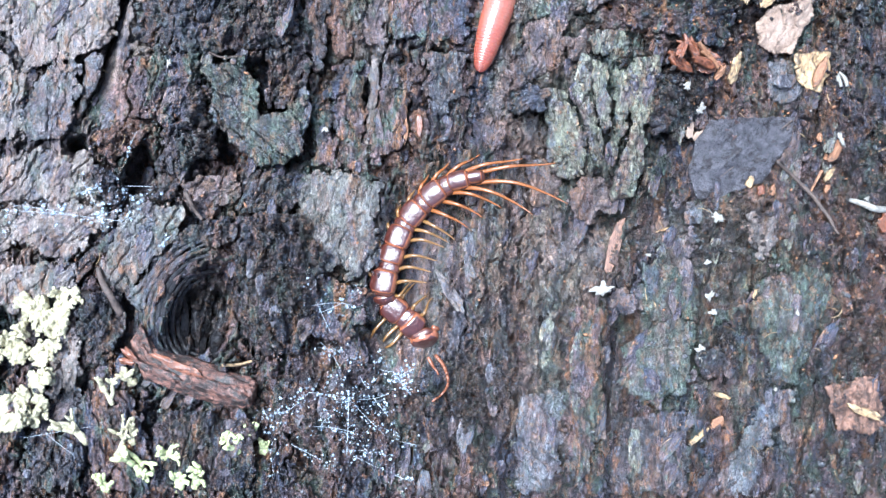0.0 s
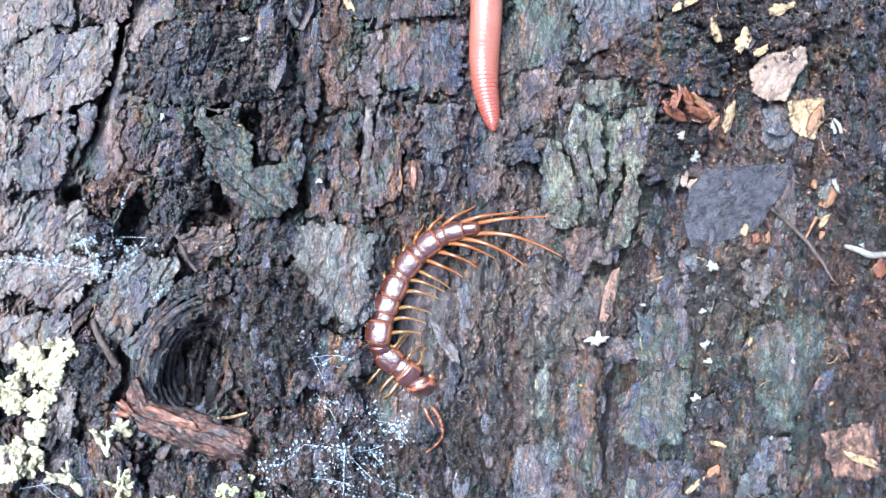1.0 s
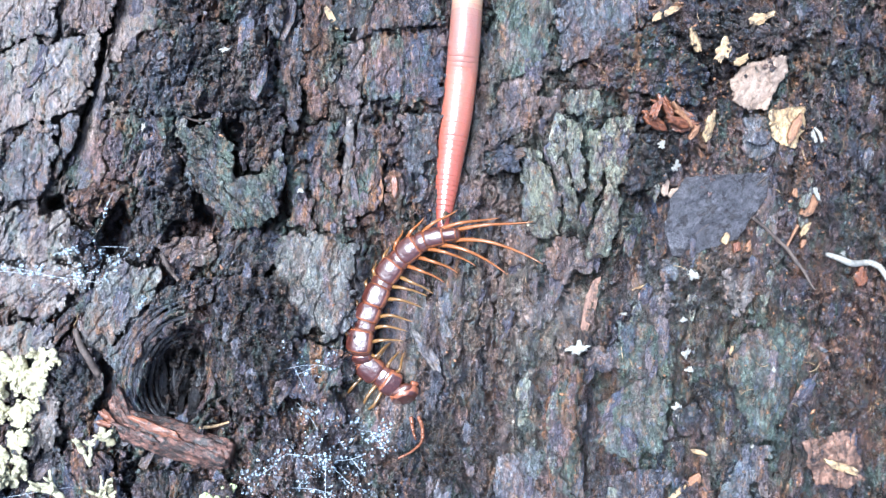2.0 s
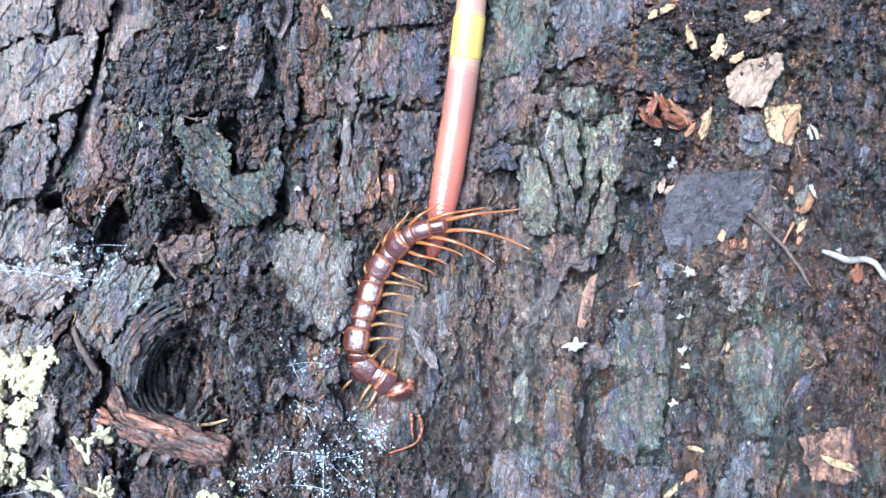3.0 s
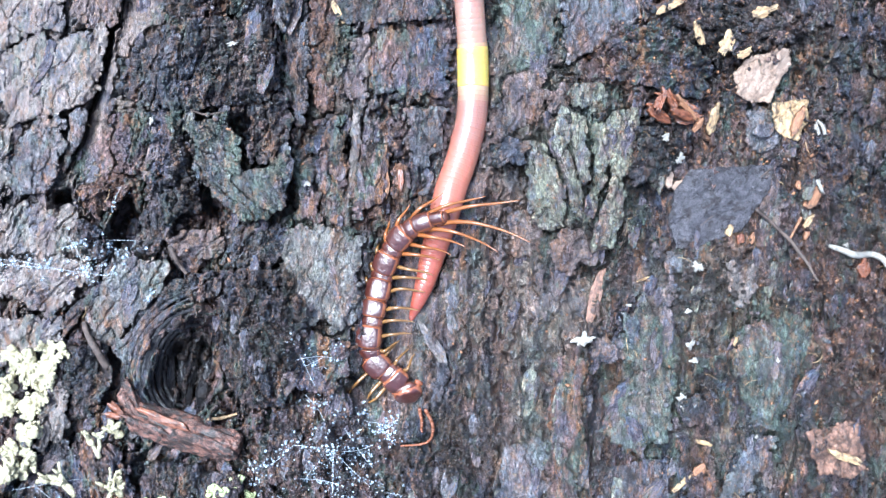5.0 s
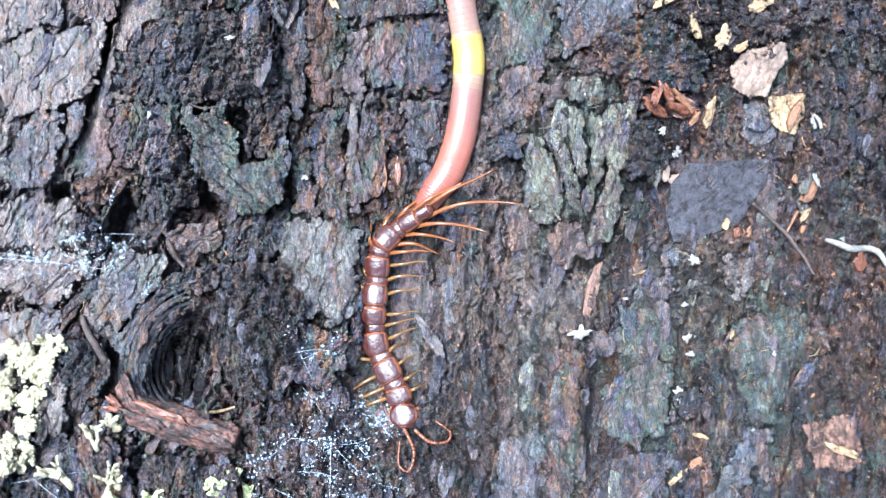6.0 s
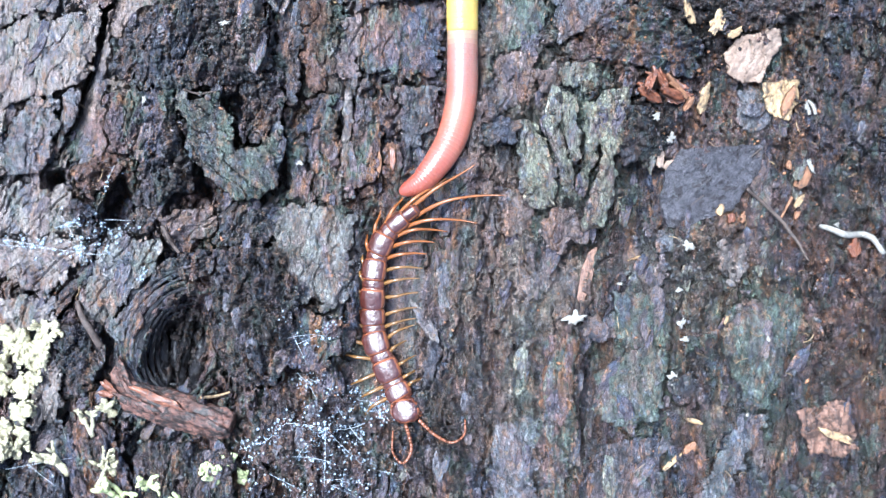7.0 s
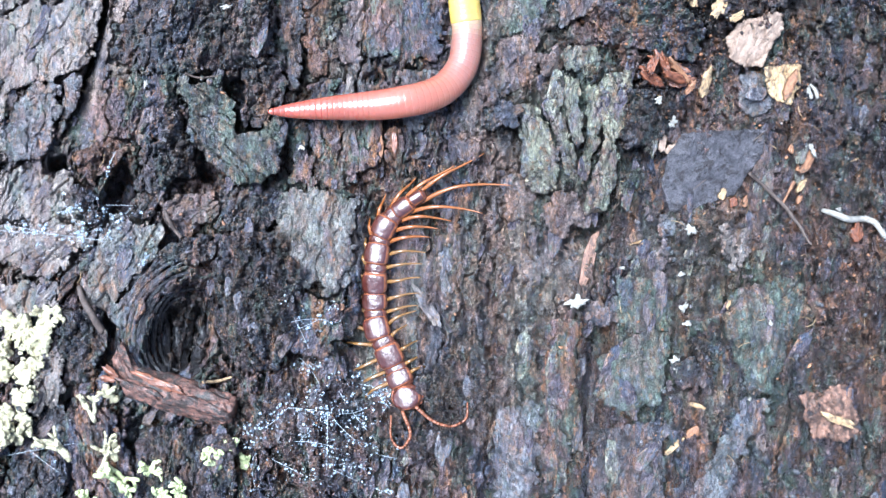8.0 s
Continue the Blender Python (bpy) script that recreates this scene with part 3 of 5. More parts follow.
    places = [spots(pu, pv, ph)]
    low_at, count = [], len(used)
    for drop, inward in ((0.35, -1.0), (1.0, 1.5), (1.6, 5.0)):
        number = np.full(len(used), -1)
        number[border] = count + np.arange(len(border))
        low_at.append(number)
        count += len(border)
        places.append(spots(pu[border] + gu / size * inward, pv[border] + gv / size * inward, ph[border] - drop * (thick + 8)))
    faces = quads.tolist()
    upper = np.arange(len(used))
    for lower in low_at:
        faces += np.stack([upper[rim[:, 1]], upper[rim[:, 0]], lower[rim[:, 0]], lower[rim[:, 1]]], -1).tolist()
        upper = lower
    me = bpy.data.meshes.new(name)
    me.from_pydata(np.concatenate(places).tolist(), [], faces)
    me.polygons.foreach_set("use_smooth", np.ones(len(me.polygons), dtype=bool))
    me.materials.append(material)
    ob = new(name, me)
    ob.parent = None if loose else log
    return tagged(ob, label, category, loose and category + "s on the log" or "")


# weathered strips along the outer flank
plate(FLAKE_PINK, 24, [(118, -40), (222, -40), (205, 36), (165, 46), (126, 44)], 12, rough=4)
plate(FLAKE_TAN, 26, [(40, 66), (120, 70), (192, 46), (184, 110), (168, 176), (128, 190), (92, 204), (20, 218), (-10, 140)], 14, (14, 0), 3.5)
plate(FLAKE_TAN, 14, [(-60, -40), (110, -40), (112, 50), (36, 62), (-12, 150), (-60, 150)], 14, rough=4)
plate(FLAKE_GREY, 24, [(62, 206), (112, 210), (116, 254), (98, 304), (84, 348), (12, 342), (20, 280)], 14, (16, 0), 4)
plate(FLAKE_GREY, 20, [(122, 204), (156, 194), (146, 250), (128, 268), (104, 330), (94, 322), (120, 262)], 14, rough=4, rag=2)
plate(FLAKE_TAN, 12, [(-60, 160), (12, 226), (22, 262), (2, 350), (-60, 350)], 16, rough=5)
plate(FLAKE_TAN, 16, [(-60, 372), (60, 366), (130, 364), (150, 400), (172, 440), (110, 452), (-60, 450)], 30, (6, -6), 5, 6)
plate(FLAKE_TAN, 16, [(-60, 462), (80, 458), (150, 462), (186, 470), (150, 508), (104, 548), (40, 552), (28, 520), (-60, 560)], 46, (6, -6), 5, 6)
plate(FLAKE_TAN, 10, [(-60, 566), (30, 566), (90, 562), (118, 580), (78, 620), (10, 640), (-60, 640)], 40, rough=5)
plate(FLAKE_DARK, 18, [(118, 560), (176, 500), (186, 506), (132, 574), (104, 604)], 38, rough=5, rag=2)
plate(FLAKE_PALE, 26, [(206, 446), (262, 458), (304, 474), (282, 512), (238, 566), (204, 612), (152, 600), (154, 562), (180, 500)], 36, (6, -10), 5, worn=3)
plate(FLAKE_GREY, 14, [(204, 612), (240, 570), (284, 520), (296, 536), (250, 600), (216, 650)], 36, rough=6)
plate(FLAKE_DARK, 20, [(118, 620), (172, 604), (200, 656), (184, 716), (134, 746), (112, 700)], 25, rough=9, lump=8)
plate(FLAKE_TAN, 14, [(84, 640), (112, 640), (112, 700), (126, 752), (70, 806), (58, 740)], 20, rough=6)
plate(FLAKE, 16, [(132, 772), (204, 790), (244, 880), (236, 960), (150, 960), (118, 840)], -14, rough=8)
plate(FLAKE_DARK, 12, [(58, 806), (118, 770), (124, 850), (120, 960), (20, 960), (30, 860)], 20, rough=8, lump=4)
plate(FLAKE_BLACK, 14, [(256, 820), (350, 832), (432, 846), (420, 960), (250, 960)], 10, rough=9, lump=6)

# the dark mass of lifting bark, with its tongue
plate(FLAKE_DARK, 28, [(252, 74), (306, 34), (388, 30), (478, 44), (492, 140), (470, 176), (404, 192), (330, 196), (256, 192), (206, 170), (214, 112)], 14, (0, -8), 8, 5, 7, 9)
plate(FLAKE, 30, [(204, 200), (318, 198), (326, 236), (306, 290), (272, 326), (238, 312), (206, 306), (200, 250)], 10, (0, 16), 8, 5, 7, 8)
plate(FLAKE_DARK, 32, [(300, 240), (330, 258), (340, 300), (352, 340), (350, 372), (290, 404), (252, 404), (264, 330), (282, 284)], 6, (0, 8), 8, 5, 7, 11)
plate(FLAKE_MOSS, 46, [(334, 214), (400, 202), (424, 252), (428, 306), (470, 300), (514, 262), (508, 300), (503, 366), (470, 390), (426, 388), (384, 352), (344, 300)], -32, (0, 16), 6, 4, 8)
plate(FLAKE_DARK, 26, [(440, 180), (500, 150), (520, 200), (508, 258), (468, 290), (436, 280), (446, 236)], 16, rough=10, lump=10)
plate(FLAKE_BLACK, 24, [(400, -40), (520, -40), (506, 44), (400, 26), (300, 30), (290, -40)], 12, rough=9, lump=11)
plate(FLAKE_RUST, 26, [(144, 328), (204, 312), (246, 322), (236, 344), (196, 366), (168, 392), (146, 366)], 60, rough=7, lump=8)
plate(FLAKE_DARK, 26, [(140, 396), (172, 396), (178, 440), (196, 452), (160, 462), (136, 440)], 30, rough=7, lump=8)
plate(FLAKE_DARK, 26, [(252, 410), (286, 410), (292, 436), (262, 456), (238, 440)], 30, rough=7, lump=8)
plate(FLAKE_PINK, 18, [(290, 428), (328, 404), (388, 404), (394, 446), (340, 480), (306, 458)], 60, rough=7)
plate(FLAKE_DARK, 16, [(396, 404), (500, 398), (520, 440), (480, 470), (400, 470)], 30, rough=8, lump=7)
plate(FLAKE_BLACK, 30, [(404, 486), (500, 476), (548, 560), (530, 600), (520, 660), (500, 716), (440, 732), (408, 690), (396, 600), (386, 540)], 10, (0, 0), 7, 6, 8, 13)
plate(FLAKE_DARK, 20, [(300, 500), (384, 482), (392, 530), (350, 528), (300, 530), (262, 560)], 60, rough=7, lump=8)

# flatter faces beside the centipede and up the middle
plate(FLAKE_PALE, 22, [(520, 398), (600, 412), (640, 420), (634, 520), (630, 570), (596, 592), (572, 566), (540, 576), (506, 520), (500, 450)], 14, (-6, 8), 5)
plate(FLAKE, 24, [(532, 592), (560, 590), (590, 606), (624, 604), (616, 650), (600, 690), (552, 698), (512, 672), (524, 630)], 35, (0, 8), 6)
plate(FLAKE, 20, [(564, 214), (606, 200), (612, 300), (606, 398), (574, 392), (560, 320)], 4, rough=7)
plate(FLAKE, 20, [(640, 262), (676, 252), (690, 262), (680, 330), (672, 362), (646, 372), (630, 400), (624, 350)], 4, rough=7)
plate(FLAKE_TAN, 14, [(626, 196), (640, 200), (634, 300), (630, 352), (616, 352)], 2, rough=4, rag=2)
plate(FLAKE, 12, [(654, 56), (792, 40), (798, 130), (780, 176), (712, 168), (650, 162)], 5, rough=5)
plate(FLAKE_PINK, 12, [(626, 70), (652, 60), (648, 170), (622, 176), (612, 140)], 8, rough=4)
plate(FLAKE_DARK, 14, [(604, -40), (790, -40), (792, 34), (660, 50), (600, 40)], 6, rough=7)
plate(FLAKE_RUST, 12, [(556, -40), (596, -40), (596, 80), (588, 190), (560, 200), (548, 100)], 8, rough=7)
plate(FLAKE_DARK, 14, [(512, 20), (546, 10), (548, 120), (540, 220), (516, 220), (504, 120)], 8, rough=7)
plate(FLAKE_GREY, 14, [(720, 190), (790, 186), (784, 260), (752, 300), (722, 280)], 4, rough=6)
plate(FLAKE, 14, [(520, 270), (556, 240), (560, 330), (568, 394), (526, 380)], 4, rough=6)
plate(FLAKE_RUST, 14, [(700, 300), (722, 296), (730, 350), (712, 380), (698, 350)], 2, rough=6)

# lichen-green plates beside the worm's furrow
plate(FLAKE_GREEN, 30, [(930, 252), (962, 256), (986, 292), (1002, 350), (1000, 402), (972, 412), (946, 396), (934, 330)], -6, (-6, 6), 7, 3)
plate(FLAKE_GREEN, 24, [(976, 250), (1000, 246), (1018, 300), (1036, 352), (1034, 392), (1012, 376), (1000, 320)], -10, rough=6, rag=3)
plate(FLAKE_GREEN, 26, [(1010, 196), (1034, 206), (1042, 260), (1048, 316), (1034, 330), (1016, 270)], -6, rough=6, rag=3)
plate(FLAKE_GREEN, 34, [(1082, 196), (1132, 200), (1124, 262), (1106, 326), (1102, 392), (1084, 440), (1046, 452), (1058, 388), (1086, 312), (1072, 250)], -2, (6, 0), 7, 3)
plate(FLAKE_GREEN, 22, [(1050, 216), (1068, 220), (1078, 300), (1058, 360), (1046, 380), (1052, 300)], -4, rough=6, rag=3)
plate(FLAKE_GREEN, 28, [(1008, 154), (1056, 146), (1080, 170), (1062, 196), (1018, 196)], 20, rough=6)
plate(FLAKE_DARK, 30, [(868, 262), (916, 246), (940, 262), (922, 290), (880, 296)], 60, rough=6)
plate(FLAKE_PINK, 24, [(972, 158), (1006, 152), (1004, 196), (980, 208), (968, 186)], 20, rough=6)
plate(FLAKE_PINK, 22, [(972, 430), (1006, 404), (1040, 412), (1046, 452), (1012, 488), (984, 478)], 12, rough=6)
plate(FLAKE_PINK, 16, [(900, 372), (936, 366), (958, 410), (946, 460), (912, 450)], 6, rough=6)
plate(FLAKE_MOSS, 10, [(884, -40), (996, -40), (986, 60), (960, 118), (900, 126)], 6, rough=4)
plate(FLAKE_GREY, 12, [(1002, -40), (1150, -40), (1128, 30), (1066, 76), (1010, 116), (996, 40)], 12, rough=5)
plate(FLAKE_PINK, 10, [(890, 136), (960, 126), (962, 190), (930, 236), (894, 236)], 6, rough=6)
plate(FLAKE_DARK, 26, [(1126, 214), (1176, 240), (1186, 300), (1156, 330), (1114, 322)], 6, rough=6, lump=12)
plate(FLAKE, 16, [(1070, 60), (1180, 30), (1260, 110), (1250, 170), (1190, 166), (1140, 152), (1076, 140)], 40, rough=6, lump=12)
plate(FLAKE_DARK, 16, [(1290, 60), (1390, 24), (1404, 70), (1340, 92), (1296, 96)], 60, rough=5, lump=12)

# the broad wet faces low on the log
plate(FLAKE_MOSS, 16, [(1082, 692), (1130, 662), (1192, 656), (1196, 700), (1184, 780), (1130, 800), (1060, 774), (1070, 730)], 14, rough=3, worn=4)
plate(FLAKE_MOSS, 14, [(1300, 590), (1400, 556), (1442, 566), (1438, 620), (1402, 684), (1380, 760), (1330, 756), (1316, 690), (1296, 650)], 20, rough=4)
plate(FLAKE_GREY, 16, [(1330, 776), (1384, 768), (1350, 830), (1320, 880), (1300, 960), (1230, 960), (1286, 850)], 28, rough=4)
plate(FLAKE_MOSS, 10, [(1110, 560), (1196, 562), (1200, 640), (1120, 650), (1096, 610)], 8, rough=5)
plate(FLAKE_PINK, 12, [(1050, 602), (1082, 604), (1108, 628), (1076, 642), (1048, 630)], 8, rough=4)
plate(FLAKE_GREY, 14, [(1176, 452), (1226, 452), (1230, 478), (1196, 484), (1176, 474)], 70, rough=4)
plate(FLAKE_PINK, 12, [(1170, 500), (1196, 490), (1204, 530), (1180, 552), (1168, 540)], 10, rough=5)
plate(FLAKE_TAN, 14, [(1290, 464), (1334, 470), (1344, 510), (1314, 544), (1290, 520)], 10, rough=8)
plate(FLAKE_DARK, 12, [(1060, 820), (1180, 816), (1190, 900), (1180, 960), (1050, 960)], 8, rough=5)
plate(FLAKE_DARK, 20, [(1198, 716), (1240, 700), (1258, 740), (1226, 756), (1204, 744)], 40, rough=5, lump=5)
plate(FLAKE, 12, [(978, 640), (1036, 632), (1036, 760), (1022, 880), (990, 960), (970, 860)], 4, rough=6)
plate(FLAKE_GREY, 10, [(886, 800), (960, 780), (966, 870), (950, 960), (890, 960)], 4, rough=5)
plate(FLAKE_RUST, 16, [(1444, 560), (1466, 590), (1478, 636), (1464, 640), (1446, 600)], -16, rough=4, rag=2)
plate(FLAKE_BLACK, 10, [(456, 770), (520, 740), (530, 800), (500, 850), (452, 860)], 10, rough=5, lump=4)

SOFT = blurred(TOPS, 6)

# ---- the log's own surface, under and between the plates ----
ROUND = np.stack([R * np.sin(PHI), YY, R * np.cos(PHI) - R], -1)
OUT = np.stack([np.sin(PHI), 0 * PHI, np.cos(PHI)], -1)
# within view the relief is raised towards the camera's eye to fit its view
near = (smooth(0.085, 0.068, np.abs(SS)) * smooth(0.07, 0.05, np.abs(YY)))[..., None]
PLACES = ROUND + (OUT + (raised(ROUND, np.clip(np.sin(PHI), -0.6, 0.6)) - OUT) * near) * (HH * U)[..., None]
nr, nc = HH.shape
log_mesh.vertices.add(nr * nc)
log_mesh.vertices.foreach_set("co", PLACES.astype(np.float32).ravel())
ids = np.arange(nr * nc).reshape(nr, nc)
quads = np.stack([ids[:-1, :-1], ids[:-1, 1:], ids[1:, 1:], ids[1:, :-1]], -1).reshape(-1, 4)
log_mesh.loops.add(quads.size)
log_mesh.loops.foreach_set("vertex_index", quads.ravel().astype(np.int32))
log_mesh.polygons.add(len(quads))
log_mesh.polygons.foreach_set("loop_start", np.arange(0, quads.size, 4, dtype=np.int32))
log_mesh.polygons.foreach_set("use_smooth", np.ones(len(quads), dtype=bool))
log_mesh.update(calc_edges=True)
for key, values in (("soil", SOILED_OR_SHADED), ("algae", zone(UU, VV, ALGAE, 140)), ("bare", zone(UU, VV, BARE, 170)), ("rust", zone(UU, VV, RUST, 210))):
    log_mesh.attributes.new(key, "FLOAT", "POINT").data.foreach_set("value", values.astype(np.float32).ravel())
log_mesh.materials.append(BARK)


# ---- loose pieces on the log ----
def bark_chip(name, material, u, v, half, long, thick, lean=0, lift=0, pitch=0, roll=0, label="", category="", parent=None, seed=None, **shape):
    ob = linked(name, chip(half * U, long * U, thick * U, seed if seed is not None else int(u * 7 + v), **shape), material, parent)
    laid(ob, u, v, lean, lift, pitch, roll)
    return tagged(ob, label, category, category and category + "s on the log")


# rolled glossy folds of bark round the knot hole
for k in range(9):
    r0, turn = 60 + 8.5 * k, random.Random(k).uniform(-12, 12)
    bm = bmesh.new()
    pts, rr = [], []
    for i in range(26):
        f = i / 25
        a = radians(95 + turn + (190 - 6 * k) * f)
        r = r0 + 7 * noise.noise((f * 3, k, 0))
        u, v = 345 + r * math.cos(a) + 0.12 * r * math.sin(a), 655 - 1.15 * r * math.sin(a)
        pts.append(on_bark(u, v, 4 + 3 * noise.noise((f * 6, k, 2))))
        rr.append((5.5 + 2.5 * noise.noise((f * 5, k, 4))) * U * (0.35 + 0.65 * math.sin(math.pi * min(max(f, 0.03), 0.97))))
    for _ in range(4):
        for i in range(1, 25):
            pts[i] = 0.25 * pts[i - 1] + 0.5 * pts[i] + 0.25 * pts[i + 1]
    tube(bm, pts, rr, 9)
    part("bark_fold", bm, GLOSSY_BLACK if k < 5 else FLAKE_DARK, log, "glossy black rolled fold of bark")
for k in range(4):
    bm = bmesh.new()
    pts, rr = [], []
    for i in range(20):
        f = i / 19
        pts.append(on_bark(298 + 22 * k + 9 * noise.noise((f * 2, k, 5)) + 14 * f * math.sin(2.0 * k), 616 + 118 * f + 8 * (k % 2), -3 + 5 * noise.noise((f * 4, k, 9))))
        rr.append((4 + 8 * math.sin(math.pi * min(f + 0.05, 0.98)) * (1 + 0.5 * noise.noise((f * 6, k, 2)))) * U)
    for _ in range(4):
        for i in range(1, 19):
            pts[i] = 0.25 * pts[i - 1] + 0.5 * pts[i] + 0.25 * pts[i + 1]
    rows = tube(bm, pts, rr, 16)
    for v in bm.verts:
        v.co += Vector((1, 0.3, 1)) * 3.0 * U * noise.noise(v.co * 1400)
    part("wood_ridge", bm, GLOSSY_BLACK, log, "glossy black ridge of wood in the knot hole")

# small flakes along the grain
rng = random.Random(4)
flake_meshes = []
for k in range(14):
    half = 6 + 0.8 * k
    bm = chip(half * U, half * rng.uniform(1.6, 3.6) * U, rng.uniform(3, 5) * U, 60 + k, 0.15, 0.2, 4, 20, rng.choice((5, 6, 7)), 1.5)
    for f in bm.faces:
        f.smooth = True
    me = bpy.data.meshes.new("bark_flake")
    bm.to_mesh(me)
    bm.free()
    flake_meshes.append(me)
FLAKE_SKINS = [FLAKE, FLAKE, FLAKE, FLAKE, FLAKE_GREY, FLAKE_PINK, FLAKE_GREEN]
skinned = {}
for k in range(210):
    u, v = rng.uniform(-20, 1590), rng.uniform(-20, 960)
    in_bed = 640 < u < 800 and 380 < v < 830 or abs(u - 832) < 50 and v < 420
    me, skin = rng.choice(flake_meshes), rng.choice(FLAKE_SKINS)
    if in_bed:
        continue
    key = me.name, skin.name
    if key not in skinned:
        skinned[key] = me.copy()
        skinned[key].materials.append(skin)
    ob = new("bark_flake", skinned[key])
    ob.parent = log
    lean = math.degrees(math.atan(float(leaning(np.float64(u))))) + rng.gauss(0, 9)
    laid(ob, u, v, lean, rng.uniform(-3, 1.5), rng.gauss(0, 8), rng.gauss(0, 12))

# the wet dead leaf with its midrib, and a folded scrap beside it
leaf = plate(LEAF, 12, [(1196, 340), (1222, 302), (1290, 298), (1374, 292), (1364, 330), (1346, 364), (1312, 408), (1280, 420), (1232, 438), (1200, 440), (1186, 404), (1190, 372)], 50, (0, -4),
             1.8, 1.6, 1.0, follow=0.5, name="dead_leaf", label="wet blackish dead leaf fragment lying flat on the log", category="leaf")
bm = bmesh.new()
tube(bm, [on_bark(1366 - 26 * k, 300 + 21 * k, 13 - 0.4 * k) for k in range(7)], [1.6 * U * (1 - 0.1 * k) for k in range(7)], 7)
part("midrib", bm, STEM, leaf, "thin dark midrib")
plate(FLAKE_PINK, 10, [(1354, 302), (1378, 318), (1386, 350), (1380, 408), (1362, 392), (1346, 370), (1360, 334)], 10, (-8, 0), 2, 1.6, 1.0, name="dead_leaf",
      label="small brownish folded leaf scrap beside a dead leaf", category="leaf")

# pale and fresh chips
plate(PALE, 20, [(1300, 132), (1322, 108), (1352, 98), (1376, 86), (1398, 88), (1394, 128), (1376, 150), (1364, 178), (1330, 184), (1306, 164)], 28, (4, -6), 3, 2.5, 3.0,
      follow=0.4, name="bark_chip", label="pale pinkish brown bark chip with a pitted face", category="bark chip")
plate(FLAKE_GREY, 14, [(1326, 196), (1372, 200), (1392, 236), (1374, 264), (1338, 272), (1322, 250)], 30, (0, 6), 3, 2.5, 2.0,
      follow=0.4, name="bark_chip", label="grey bark chip tucked under a straw yellow chip", category="bark chip")
plate(STRAW, 22, [(1366, 190), (1402, 178), (1437, 180), (1428, 214), (1412, 252), (1390, 250), (1376, 228)], 22, (-6, 0), 5, 2.5, 2.0,
      follow=0.4, name="wood_chip", label="straw yellow splintered wood chip on black soil", category="wood chip")
bark_chip("bark_chip", FLAKE_GREY, 1352, 232, 28, 13, 8, -18, 34, 0, 6, "grey bark scrap lying on a yellow wood chip", "bark chip", seed=9)
bark_chip("wood_chip", ORANGE, 1414, 214, 8, 34, 8, 22, 32, 4, 0, "orange brown splinter on a straw yellow chip", "wood chip", seed=44, rag=0.2)
rotten = tagged(new("rotten_wood_chunk"), "glossy red brown chunk of rotten wood", "wood chunk")
laid(rotten, 1190, 192, 0, 10)
for k, (du, dv, half, long, lean, tip) in enumerate([(-24, 12, 12, 30, -60, 14), (8, -10, 11, 40, -66, -12), (26, 20, 9, 22, 70, 24), (-10, -16, 10, 24, -40, 8),
                                                     (20, 4, 7, 30, -50, 16), (-30, -4, 8, 22, 20, -14), (4, 14, 8, 26, -74, 20), (34, 34, 7, 16, 30, 10)]):
    ob = part("splinter", chip(half * U, long * U, 10 * U, 70 + k, 0.4, 0.3, 8, 40, 6, 5.0), ORANGE if k in (4, 7) else RUSTY, rotten)
    ob.matrix_basis = pose(du * U, -dv * U, 5 * k * U, tip, tip * 0.7, -lean)
for u, v, half, long, lean, roll in [(1238, 62, 10, 24, -30, 20), (1288, 78, 12, 24, 28, -20), (1350, 22, 11, 28, 70, 10), (1264, 212, 12, 34, 12, 30),
                                     (1196, 8, 7, 16, 62, 0), (1318, 96, 8, 16, 60, 15), (1170, 20, 6, 12, 50, 0)]:
    bark_chip("wood_chip", STRAW, u, v, half, long, 6, lean, 20, 6, roll, "small straw yellow wood shaving on black soil", "wood chip", rag=0.35)
plate(ROTTEN, 18, [(1430, 766), (1476, 756), (1522, 742), (1524, 790), (1538, 832), (1500, 850), (1456, 838), (1440, 810)], 10, (6, -4), 7, 3.5, 4.0,
      name="rotten_wood_slab", label="orange brown slab of crumbling rotten wood", category="wood slab")
bark_chip("wood_chip", STRAW, 1498, 812, 8, 42, 9, -70, 30, 0, 0, "straw coloured splinter on a rotten wood slab", "wood chip", seed=23, rag=0.3)
for u, v, half, long, lean, mat in [(1056, 525, 12, 62, 14, ROTTEN), (768, 612, 12, 46, -32, FLAKE_TAN), (1246, 786, 5, 20, -76, STRAW), (1206, 858, 6, 24, 48, STRAW), (1238, 836, 11, 18, 40, ORANGE),
                                    (598, 22, 6, 26, -28, STRAW), (640, 330, 6, 40, -6, FLAKE_PINK), (686, 330, 4, 26, 2, ORANGE), (710, 320, 6, 20, 0, RUSTY), (1440, 350, 14, 26, 34, ORANGE), (1416, 330, 8, 10, 0, ORANGE)]:
    bark_chip("splinter", mat, u, v, half, long, 7, lean, 5, 0, 0, "thin wood splinter pressed into the wet bark", "splinter", rag=0.16)
